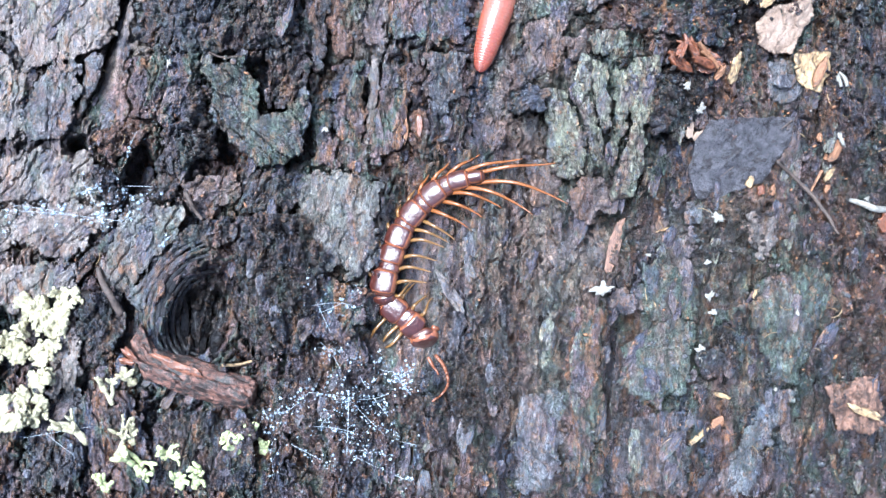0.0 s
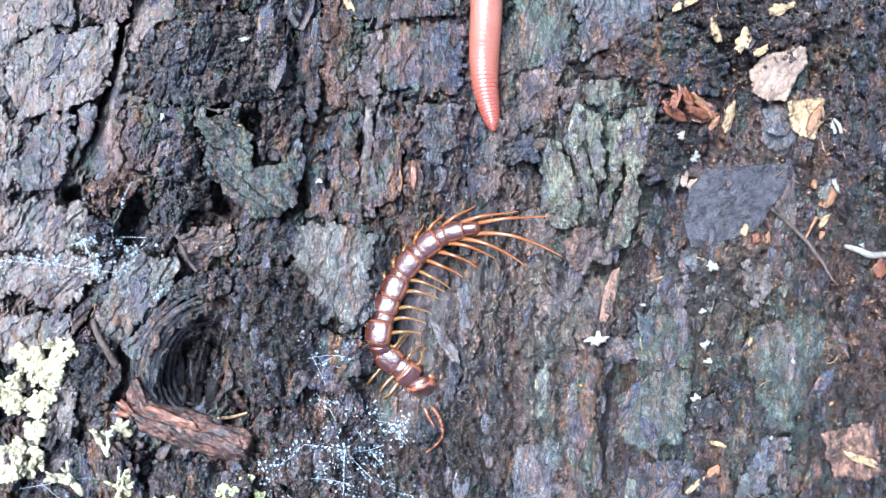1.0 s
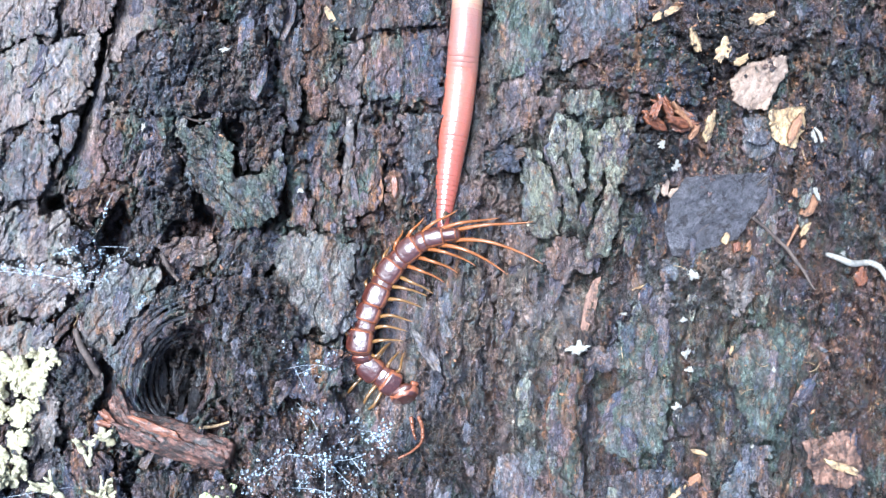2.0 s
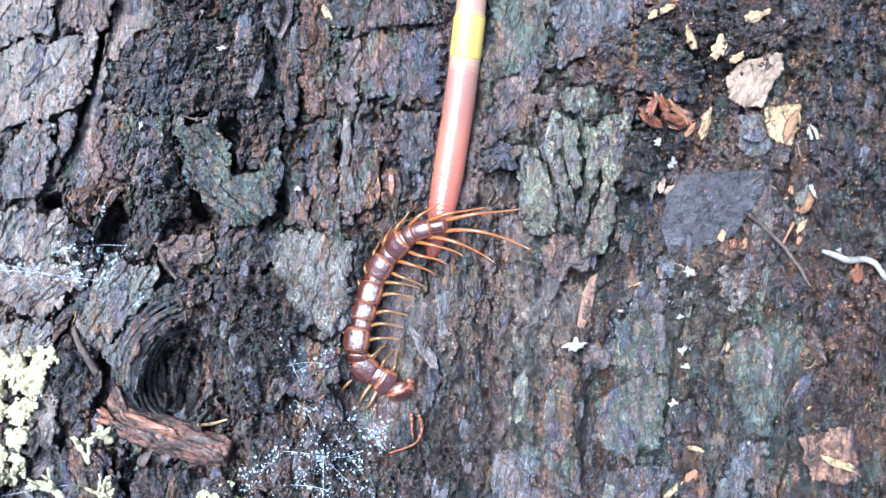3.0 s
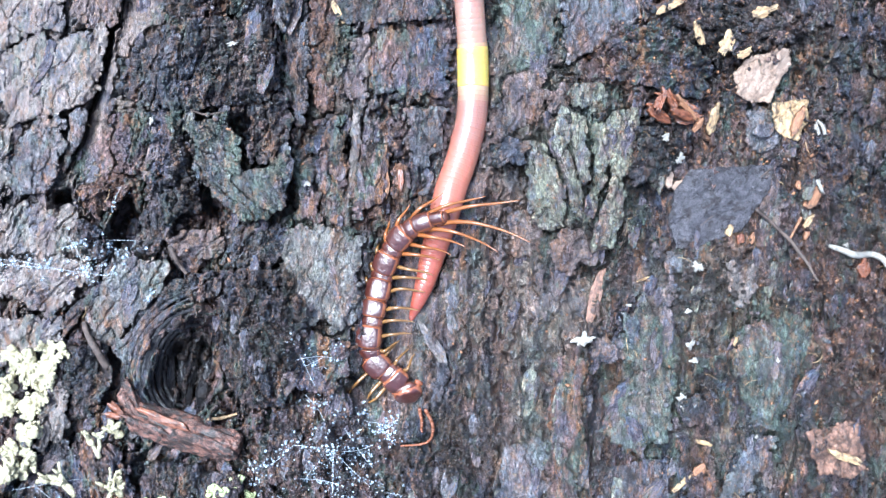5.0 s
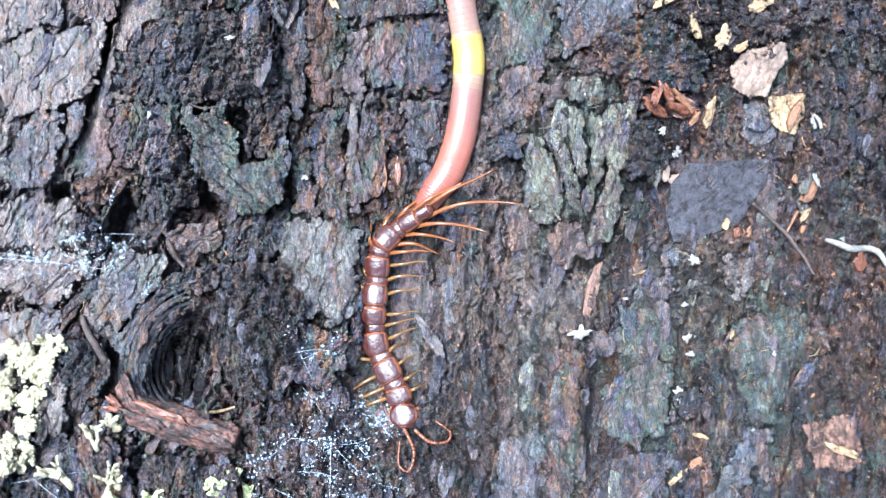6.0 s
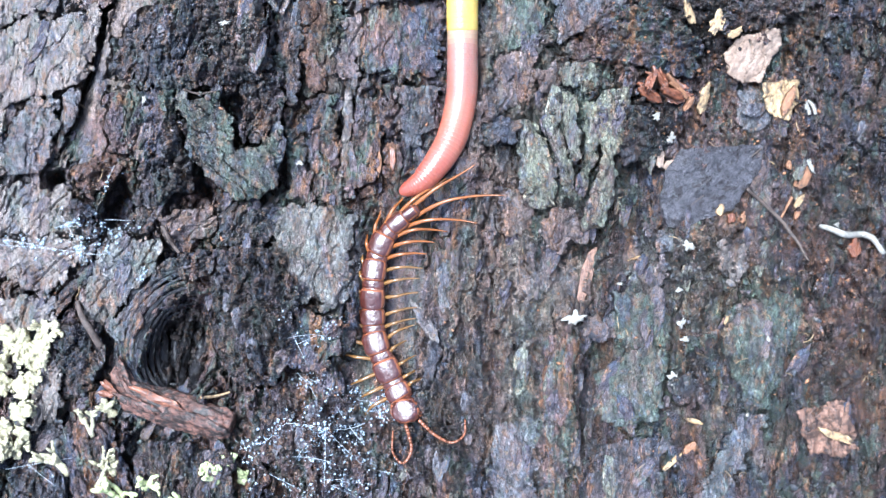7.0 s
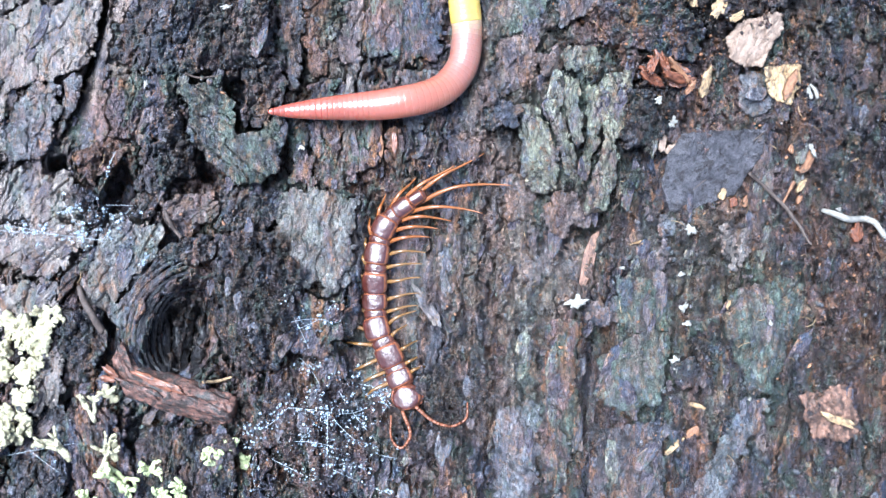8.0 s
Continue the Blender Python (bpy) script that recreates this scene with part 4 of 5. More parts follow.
for u, v, half, long, lean, mat in [(1292, 410, 7, 13, 20, STRAW), (1312, 424, 9, 10, 0, RUSTY), (1332, 424, 5, 12, 10, ORANGE), (1432, 394, 6, 16, 40, STRAW), (1428, 418, 6, 9, 30, ORANGE), (1530, 478, 16, 18, 0, RUSTY),
                                    (1186, 320, 8, 16, 10, PALE), (1202, 330, 10, 16, 70, PALE), (1304, 605, 5, 11, 10, STRAW)]:
    bark_chip("wood_crumb", mat, u, v, half, long, 6, lean, 12, 0, 10, "small crumb of brown rotten wood", "wood crumb", rag=0.3)
for u, v, half, long, lean in [(1034, 604, 11, 20, 62, ), (1208, 712, 7, 14, 10), (1236, 474, 8, 10, 80), (1220, 552, 7, 4, 0), (1224, 612, 5, 9, 20), (1230, 640, 8, 5, 0), (1448, 230, 4, 12, -30), (1204, 282, 8, 10, 40),
                                (1180, 244, 6, 8, 0), (1452, 330, 5, 14, -30), (1500, 436, 5, 5, 0), (1114, 542, 5, 3, 0), (412, 78, 8, 4, 0), (545, 326, 5, 4, 0), (268, 214, 4, 6, 0), (1340, 775, 4, 4, 0), (1378, 640, 4, 4, 0)]:
    bark_chip("white_flake", WHITE, u, v, half, long, 4, lean, 17, 4, 10, "small white fibrous flake stuck to the bark", "flake", rag=0.9, around=32, rings=5, corners=5)

# twigs, stems and roots
def strand(name, material, places, radii, label, category, lift=6.0, sides=9, wobble=0.0, seed=0):
    """A stem that lies on the bark through plan places u, v."""
    bm = bmesh.new()
    pts, rr = [], []
    n = 8 * (len(places) - 1)
    for i in range(n + 1):
        f = i / n * (len(places) - 1)
        k = min(int(f), len(places) - 2)
        g = f - k
        p = [Vector(places[min(max(k + d, 0), len(places) - 1)]) for d in (-1, 0, 1, 2)]
        q = 0.5 * (2 * p[1] + (p[2] - p[0]) * g + (2 * p[0] - 5 * p[1] + 4 * p[2] - p[3]) * g ** 2 + (3 * p[1] - p[0] - 3 * p[2] + p[3]) * g ** 3)
        r = radii[k] * (1 - g) + radii[min(k + 1, len(radii) - 1)] * g
        r *= 1 + wobble * noise.noise((i * 0.5, seed, 0.3))
        pts.append(on_bark(q.x, q.y, lift + r))
        rr.append(r * U)
    for _ in range(3):
        for i in range(1, len(pts) - 1):
            pts[i].z = 0.25 * pts[i - 1].z + 0.5 * pts[i].z + 0.25 * pts[i + 1].z
    tube(bm, pts, rr, sides)
    return tagged(linked(name, bm, material), label, category)


def twig():
    """The short rotten twig: a gnarled stick of torn bark."""
    bm = bmesh.new()
    n, sides = 80, 44
    a, b = on_bark(212, 724, 30), on_bark(424, 792, 28)
    pts, rings = [], []
    axis = (b - a).normalized()
    side = axis.cross(Vector((0, 0, 1))).normalized()
    up = side.cross(axis)
    for i in range(n + 1):
        f = i / n
        p = a.lerp(b, f) + side * (7 * math.sin(3.1 * f) - 34 * max(0.16 - f, 0) / 0.16) * U + up * 3 * U * math.sin(9 * f)
        ring = []
        for k in range(sides):
            t = 2 * math.pi * k / sides
            c, s = math.cos(t), math.sin(t)
            r = (25 + 5 * math.sin(math.pi * f)) * (1 + 0.30 * noise.noise((f * 3, c * 2.4, s * 2.4)) + 0.22 * noise.noise((f * 5, c * 5, s * 5 + 4)) + 0.12 * noise.noise((f * 7, c * 12, s * 12)) + 0.05 * noise.noise((f * 30, c * 14, s * 14)))
            if f < 0.08 or f > 0.95:
                r *= 0.86 + 0.2 * noise.noise((c * 6, s * 6, 9 * f))
            ring.append(bm.verts.new(p + axis * 9 * U * noise.noise((c * 4, s * 4, f * 2)) + r * U * (c * side + 0.8 * s * up)))
        rings.append(ring)
    for p, q in zip(rings, rings[1:]):
        for k in range(sides):
            bm.faces.new((p[k], p[(k + 1) % sides], q[(k + 1) % sides], q[k]))
    bm.faces.new(rings[0][::-1])
    bm.faces.new(rings[-1])
    ob = tagged(linked("twig", bm, TWIG), "short rotten twig with torn red brown bark", "twig")
    for k, (f, du, dv, half, long, lean) in enumerate([(0.02, -2, -6, 7, 18, -58), (0.01, -4, 8, 6, 16, -76), (0.42, 0, -12, 8, 54, -68), (0.75, 6, 6, 12, 50, -66), (0.25, 0, 10, 10, 44, -70)]):
        s = part("bark_strip", chip(half * U, long * U, 9 * U, 80 + k, 0.35, 0.25, 8, 40, 6, 4.0), RUSTY if k < 3 else TWIG, ob, "torn orange red bark strip" if k < 3 else "")
        p = a.lerp(b, f) + Vector((du * U, -dv * U, 27 * U))
        s.matrix_basis = Matrix.Translation(p) @ pose(0, 0, 0, 0, 6, -lean)
    return ob


twig()
strand("stem", STEM, [(148, 572), (160, 606), (190, 652)], [4, 6, 7], "short dark broken stem beside a grey bark plate", "stem", 14)
strand("grass_stem", STRAW, [(368, 744), (392, 742), (420, 734)], [2.5, 3, 2], "thin straw coloured grass stem behind a twig", "stem", 18)
strand("leaf_stalk", STEM, [(1340, 372), (1384, 412), (1412, 442), (1450, 500)], [3, 3.5, 4, 2], "brown forked leaf stalk lying on crumbly bark", "stalk", 12)
strand("leaf_stalk", ORANGE, [(1398, 428), (1410, 404), (1420, 386)], [2, 2.5, 3], "thin tan side stalk of a leaf", "stalk", 14)
strand("root_fibre", WHITE, [(1470, 437), (1492, 444), (1516, 453), (1545, 452), (1566, 462), (1582, 486)], [4, 6, 6.5, 6, 6, 5], "cream white wavy root fibre on brown soil", "root", 10, 10)
strand("root_fibre", WHITE, [(1448, 214), (1458, 226), (1462, 240)], [2, 4, 3], "short white root hair on brown soil", "root", 12)
strand("root_fibre", STEM, [(338, 196), (364, 204), (392, 200)], [2, 2.2, 1.5], "thin brown root hair on dark bark", "root", 8)
strand("root_fibre", STRAW, [(1128, 500), (1148, 494), (1162, 492)], [2, 3, 2], "pale short fibre on wet bark", "root", 8)
strand("stem", STEM, [(300, 438), (312, 462), (330, 486)], [4, 4, 3], "dark thin stem beside a bark plate", "stem", 14)

# black crumbs of rotten wood in the soil patches, and fine tan crumbs everywhere
def crumbs(name, material, count, seed, sizes, spots, label):
    r = random.Random(seed)
    verts, faces = [], []
    base = bmesh.new()
    bmesh.ops.create_icosphere(base, subdivisions=1, radius=1)
    bv = [v.co.copy() for v in base.verts]
    bf = [[v.index for v in f.verts] for f in base.faces]
    base.free()
    for _ in range(count):
        if spots:
            cu, cv, a, b, s = r.choice(spots)
            u, v = cu + r.gauss(0, 0.5) * a, cv + r.gauss(0, 0.5) * b
        else:
            u, v = r.uniform(-30, 1600), r.uniform(-30, 970)
        if not (-60 < u < 1620 and -60 < v < 990) or 640 < u < 790 and 380 < v < 820 or abs(u - 832) < 40 and v < 420:
            continue
        size = r.uniform(*sizes) * (1 + (r.random() < 0.1))
        p = on_bark(u, v, 0.3 * size, False)
        m = Euler((r.random() * 6, r.random() * 6, r.random() * 6)).to_matrix()
        k = Vector((r.uniform(0.6, 1.3), r.uniform(0.6, 1.5), r.uniform(0.5, 1)))
        o = len(verts)
        for c in bv:
            q = m @ Vector((c.x * k.x, c.y * k.y, c.z * k.z)) * size * U * (1 + 0.9 * noise.noise(c * 1.7 + Vector((u, v, 0))))
            verts.append(p + q)
        faces += [[o + i for i in f] for f in bf]
    me = bpy.data.meshes.new(name)
    me.from_pydata(verts, [], faces)
    me.materials.append(material)
    for f in me.polygons:
        f.use_smooth = True
    return tagged(new(name, me), label, "crumbs", kind="stuff")


crumbs("black_crumbs", BLACK, 1700, 3, (1.6, 4.6), SOIL_AND_HOLE_SHADE, "black wet crumbs of rotten wood and soil")
crumbs("brown_crumbs", ORANGE, 700, 5, (1.0, 3.0), [(784, 441, 900, 500, 1), (1460, 450, 150, 500, 1), (1300, 150, 220, 180, 1)], "tiny orange brown wood crumbs on the bark")
crumbs("grey_crumbs", FLAKE_GREY, 1600, 7, (1.5, 4.0), [], "fine grey bark crumbs on the log")


def fibres(count, seed):
    """Short hair-thin root and bark fibres strewn over the log."""
    r = random.Random(seed)
    bm = bmesh.new()
    for _ in range(count):
        u, v = (r.uniform(1100, 1570), r.uniform(-10, 900)) if r.random() < 0.7 else (r.uniform(0, 1560), r.uniform(0, 930))
        if 640 < u < 860 and v < 830:
            continue
        a, bend = r.uniform(0, 6.3), r.gauss(0, 0.3)
        pts = []
        for _ in range(6):
            pts.append(on_bark(u, v, 3 + 3 * r.random(), True))
            u, v, a = u + 5 * math.cos(a), v + 5 * math.sin(a), a + bend
        tube(bm, pts, [r.uniform(0.4, 0.8) * U] * 6, 5)
    return tagged(linked("root_fibres", bm, STRAW), "hair-thin tan root fibres strewn on the bark", "fibres", kind="stuff")


fibres(70, 8)


# ---- lichen ----
def lichen_tuft(u, v, reach, forks, lean, seed, material, label, thick=7.0, spread=50, lift=6):
    """A branching tuft of lichen: a few flattened forking stems."""
    r = random.Random(seed)
    bm = bmesh.new()

    def grow(p, way, length, rad, depth):
        pts, rr = [p], [rad]
        for k in range(3):
            way = (way + Vector((r.gauss(0, 0.22), r.gauss(0, 0.22), r.gauss(0.02, 0.12)))).normalized()
            p = p + way * length / 3
            pts.append(p)
            rr.append(rad * (1 - 0.12 * k) * r.uniform(0.85, 1.2))
        if depth == 0:
            rr[-1] *= 1.15
            pts.append(p + way * rad * 0.8)
            rr.append(rad * 0.45)
        tube(bm, pts, rr, 7, 0.75)
        if depth:
            for k in range(r.choice((2, 2, 3))):
                a = radians(r.uniform(-spread, spread))
                w = Vector((way.x * math.cos(a) - way.y * math.sin(a), way.x * math.sin(a) + way.y * math.cos(a), way.z + r.uniform(-0.1, 0.3))).normalized()
                grow(p - way * rad * 0.3, w, length * r.uniform(0.6, 0.9), rad * r.uniform(0.72, 0.92), depth - 1)

    base = on_bark(u, v, 2)
    for k in range(forks):
        a = radians(lean + r.uniform(-30, 30) * (forks > 1))
        grow(base + Vector((r.gauss(0, 2), r.gauss(0, 2), 0)) * U, Vector((math.sin(a), math.cos(a), 0.35)).normalized(), reach * U * 0.45, thick * U, 2)
    return tagged(linked("lichen_tuft", bm, material), label, "lichen", "lichen tufts on the bark")


LICHEN_BEDS = [
    [(18, 646), (50, 622), (70, 640), (88, 612), (114, 620), (98, 656), (88, 690), (64, 690), (40, 676)],
    [(-30, 690), (20, 694), (36, 716), (30, 736), (-30, 732)], [(34, 704), (62, 694), (82, 706), (68, 744), (40, 740)],
    [(30, 756), (58, 748), (60, 800), (52, 842), (30, 846), (36, 800)], [(-30, 808), (24, 800), (34, 846), (-30, 856)],
]
for bed in LICHEN_BEDS:
    plate(LICHEN, 20, bed, 20, (4, 4), 3.0, 8.0, 5.0, 6.0, follow=0.6, name="lichen_crust", label="cream white lobed lichen crust on bark", category="lichen")
for k, (u, v, reach, forks, lean) in enumerate([(90, 634, 40, 3, 20), (108, 632, 34, 3, 50), (36, 640, 36, 3, -50), (74, 700, 34, 3, 60), (30, 690, 34, 3, -40), (56, 726, 36, 3, 40), (22, 722, 32, 3, -60),
                                                (52, 768, 34, 3, 60), (34, 800, 32, 3, -40), (50, 830, 34, 3, 50), (10, 816, 34, 3, 0), (62, 650, 36, 3, 0), (4, 700, 34, 3, -80)]):
    lichen_tuft(u, v, reach, forks, lean, 10 + k, LICHEN, "cream white coral-like lichen tuft on bark", 7.0, 66)
for k, (u, v, reach, forks, lean, thick) in enumerate([(176, 812, 60, 2, -32, 4.5), (130, 882, 70, 2, -12, 5), (190, 900, 80, 2, 30, 5), (215, 880, 60, 2, 10, 5), (212, 775, 40, 2, -10, 7)]):
    lichen_tuft(u, v, reach, forks, lean, 40 + k, LICHEN, "pale branching lichen strand between bark pieces", thick, 32)
for k, (u, v, reach, forks, lean) in enumerate([(226, 935, 60, 3, 10), (270, 905, 36, 3, 40), (322, 955, 50, 3, 20), (170, 965, 46, 3, -10), (400, 895, 34, 2, -30), (420, 868, 28, 2, 20), (384, 876, 22, 2, -40), (290, 960, 40, 3, 60), (440, 895, 30, 2, 0)]):
    lichen_tuft(u, v, reach, forks, lean, 60 + k, LICHEN_GREEN, "yellow green lichen tuft low on the bark", 6.5, 55)


# ---- spider web with dew ----
def web(places, drops, seed, label, spread=26, big=1.0):
    """Sagging silk threads from place to place, with drops strung along and scattered about them."""
    r = random.Random(seed)
    thing = tagged(new("spider_web"), label, "spider web")
    verts, faces = [], []
    ball = bmesh.new()
    bmesh.ops.create_icosphere(ball, subdivisions=2, radius=1)
    bv, bf = [v.co.copy() for v in ball.verts], [[v.index for v in f.verts] for f in ball.faces]
    ball.free()
    for (u0, v0, h0), (u1, v1, h1) in places:
        a, b = on_bark(u0, v0, h0), on_bark(u1, v1, h1)
        bend = Vector((r.gauss(0, 5), r.gauss(0, 5), -5)) * U
        pts = [a.lerp(b, f / 8) + bend * math.sin(math.pi * f / 8) for f in range(9)]
        bm = bmesh.new()
        tube(bm, pts, [0.26 * U] * 9, 5)
        part("thread", bm, SILK, thing)
        for _ in range(drops):
            f = r.random()
            u, v = u0 + (u1 - u0) * f + r.gauss(0, spread * 0.5) * (r.random() < 0.6), v0 + (v1 - v0) * f + r.gauss(0, spread * 0.5) * (r.random() < 0.6)
            if 650 < u < 790 and 380 < v < 730:
                continue
            size = big * (0.75 + 2.5 * r.random() ** 3)
            p = on_bark(u, v, size * 0.6 + 2, False)
            o = len(verts)
            verts += [p + c * size * U for c in bv]
            faces += [[o + i for i in f2] for f2 in bf]
    me = bpy.data.meshes.new("dew")
    me.from_pydata(verts, [], faces)
    for f in me.polygons:
        f.use_smooth = True
    me.materials.append(DROP)
    d = new("dew", me)
    d.parent = thing
    tagged(d, "strings of dew drops with the sky's shine in their pale blue colour", kind="stuff")


web([((540, 700, 14), (590, 800, 8)), ((590, 800, 8), (588, 900, 8)), ((590, 800, 8), (520, 790, 6)), ((520, 790, 6), (470, 830, 6)), ((590, 800, 8), (660, 790, 6)), ((640, 725, 6), (668, 750, 6)), ((668, 750, 6), (700, 790, 6)),
     ((705, 745, 6), (670, 770, 6)), ((590, 800, 8), (640, 850, 6)), ((590, 800, 8), (540, 850, 6)), ((640, 850, 6), (720, 880, 6)), ((560, 710, 6), (600, 730, 6)), ((590, 890, 6), (680, 900, 6)), ((520, 850, 6), (600, 860, 6)),
     ((610, 760, 6), (660, 830, 6)), ((490, 880, 6), (590, 930, 6)), ((600, 900, 6), (720, 950, 6))], 60, 1, "spider web beaded with dew over dark bark")
web([((438, 830, 4), (456, 880, 4)), ((440, 815, 4), (470, 860, 4)), ((450, 880, 4), (460, 930, 4))], 24, 2, "dewy web scrap at the foot of a twig", 16)
web([((520, 640, 4), (610, 640, 4)), ((515, 600, 4), (560, 690, 6)), ((540, 650, 4), (620, 600, 4))], 26, 3, "dewy web on a grey bark plate", 24)
web([((-20, 468, 10), (190, 490, 10)), ((110, 440, 14), (250, 428, 14)), ((190, 490, 10), (240, 432, 14)), ((150, 480, 10), (200, 440, 12)), ((0, 460, 8), (110, 480, 8)), ((120, 420, 8), (160, 500, 8))], 46, 4, "dewy cobweb stretched over pale bark strips", 30, 1.2)
web([((195, 375, 10), (215, 330, 10)), ((255, 535, 10), (275, 515, 10)), ((20, 870, 6), (140, 850, 6)), ((60, 860, 6), (110, 900, 6))], 16, 5, "dewy web thread at a dark hole", 16)


# ---- the earthworm: a chain of rings ----
FRONT, BAND, REAR = 46, 8, 80
WORM = [
    (0, 300, [(816, 217), (833, 155), (850, 96)]),
    (0.3, 310, [(813, 218), (830, 143), (847, 64)]),
    (0.6, 300, [(826, 202), (832, 125), (843, 36)]),
    (0.9, 330, [(854, 213), (833, 131), (838, 15)]),
    (1.2, 390, [(833, 297), (835, 199), (836, 1)]),
    (1.5, 435, [(817, 353), (828, 239), (836, 120), (845, -10)]),
    (1.7, 440, [(804, 381), (816, 259), (833, -9)]),
    (2.8, 355, [(784, 437), (799, 362), (829, 207), (844, 93), (853, -7)]),
    (3, 355, [(779, 447), (795, 387), (820, 233), (838, 108), (851, -7)]),
    (3.5, 350, [(780, 454), (796, 389), (810, 319), (830, 199), (838, 84), (844, 0)]),
]
WORM += [
    (4.1, 445, [(742, 546), (764, 481), (787, 401), (807, 311), (828, 201), (834, 101), (840, 2)]),
    (4.5, 475, [(712, 600), (745, 520), (775, 430), (797, 340), (820, 270), (835, 200), (836, 110), (842, 0)]),
    (4.7, 465, [(717, 602), (749, 522), (776, 432), (798, 342), (821, 272), (837, 202), (838, 112), (839, 1)]),
    (5.8, 255, [(750, 396), (773, 356), (797, 321), (823, 250), (837, 140), (831, 90), (820, 10)]),
    (6, 272, [(742, 398), (771, 357), (801, 312), (824, 237), (836, 132), (832, 81), (821, 11)]),
]
WORM += [
    (6.4, 285, [(741, 386), (769, 356), (800, 311), (828, 231), (834, 130), (835, 80), (823, 20)]),
    (6.8, 335, [(717, 386), (758, 357), (798, 307), (829, 222), (834, 101), (832, 31)]),
    (7.0, 325, [(727, 378), (765, 356), (810, 293), (831, 217), (834, 137), (834, 36)]),
    (7.2, 300, [(757, 369), (785, 334), (820, 253), (834, 173), (836, 42)]),
    (7.4, 356, [(691, 349), (745, 344), (791, 329), (824, 274), (836, 189), (837, 48)]),
    (7.6, 358, [(652, 340), (704, 325), (765, 303), (818, 249), (836, 154), (833, 53)]),
    (7.8, 425, [(542, 282), (622, 284), (713, 280), (783, 262), (829, 210), (839, 139), (834, 59)]),
    (8, 442, [(491, 265), (611, 258), (712, 250), (787, 230), (829, 185), (839, 125), (834, 64)]),
]


def flow(points, step=4.0):
    """A smooth line through points, as an array at even steps, with its length along it."""
    p = [Vector(q) for q in points]
    p = [2 * p[0] - p[1]] + p + [2 * p[-1] - p[-2]]
    out = []
    for a, b, c, d in zip(p, p[1:], p[2:], p[3:]):
        for k in range(16):
            g = k / 16
            out.append(0.5 * (2 * b + (c - a) * g + (2 * a - 5 * b + 4 * c - d) * g ** 2 + (3 * b - a - 3 * c + d) * g ** 3))
    out.append(p[-2])
    a = np.array([tuple(q) for q in out])
    s = np.concatenate([[0], np.cumsum(np.linalg.norm(np.diff(a, axis=0), axis=1))])
    even = np.arange(0, s[-1], step)
    return np.stack([np.interp(even, s, a[:, k]) for k in range(a.shape[1])], 1), even


def along(line, s):
    pts, even = line
    return np.array([np.interp(s, even, pts[:, k]) for k in range(pts.shape[1])])


def worm_radius(i):
    f = i / FRONT
    if f <= 1:
        return float(np.interp(f, [0, 0.03, 0.08, 0.16, 0.26, 0.4, 0.55, 0.8, 1.0], [5, 8.5, 13, 17.5, 21.5, 25.5, 28, 28.5, 27.5]))
    return 28.5 if i < FRONT + BAND else 26.5


def ring_mesh(r0, r1, length, material, tip=False):
    """One body ring along y (towards the head), a little swollen in its middle."""
    bm = bmesh.new()
    prof = [(-0.5, 0.972), (-0.42, 0.99), (-0.24, 0.998), (0, 1.0), (0.24, 0.998), (0.42, 0.99), (0.5, 0.972)]
    if tip:
        prof = [(-0.5, 1.0), (-0.1, 1.0), (0.25, 0.8), (0.5, 0.4), (0.55, 0.1)]
    sides, rings = 40, []
    for y, k in prof:
        r = (r0 + (r1 - r0) * (y + 0.5)) * k
        rings.append([bm.verts.new((r * U * math.cos(a), y * length * U, 0.88 * r * U * math.sin(a))) for a in np.linspace(0, 2 * math.pi, sides, endpoint=False)])
    for a, b in zip(rings, rings[1:]):
        for k in range(sides):
            bm.faces.new((a[k], b[k], b[(k + 1) % sides], a[(k + 1) % sides]))
    bm.faces.new(rings[0])
    bm.faces.new(rings[-1][::-1])
    return bm


worm = tagged(new("earthworm"), "salmon pink earthworm with a yellow band crawling on bark", "earthworm")
rings = []
for i in range(FRONT + BAND + REAR):
    f = i / FRONT
    skin = WORM_SKINS[min(i, 63)]
    r = worm_radius(i)
    long = 10.5 if i < 12 else 12.5 if i < 20 else 15
    ob = part("ring", ring_mesh(worm_radius(i + long / 19), worm_radius(max(i - long / 19, 0)), long, skin, i == 0), skin, worm,
              "yellow saddle ring" if FRONT < i < FRONT + BAND else "")
    rings.append(ob)


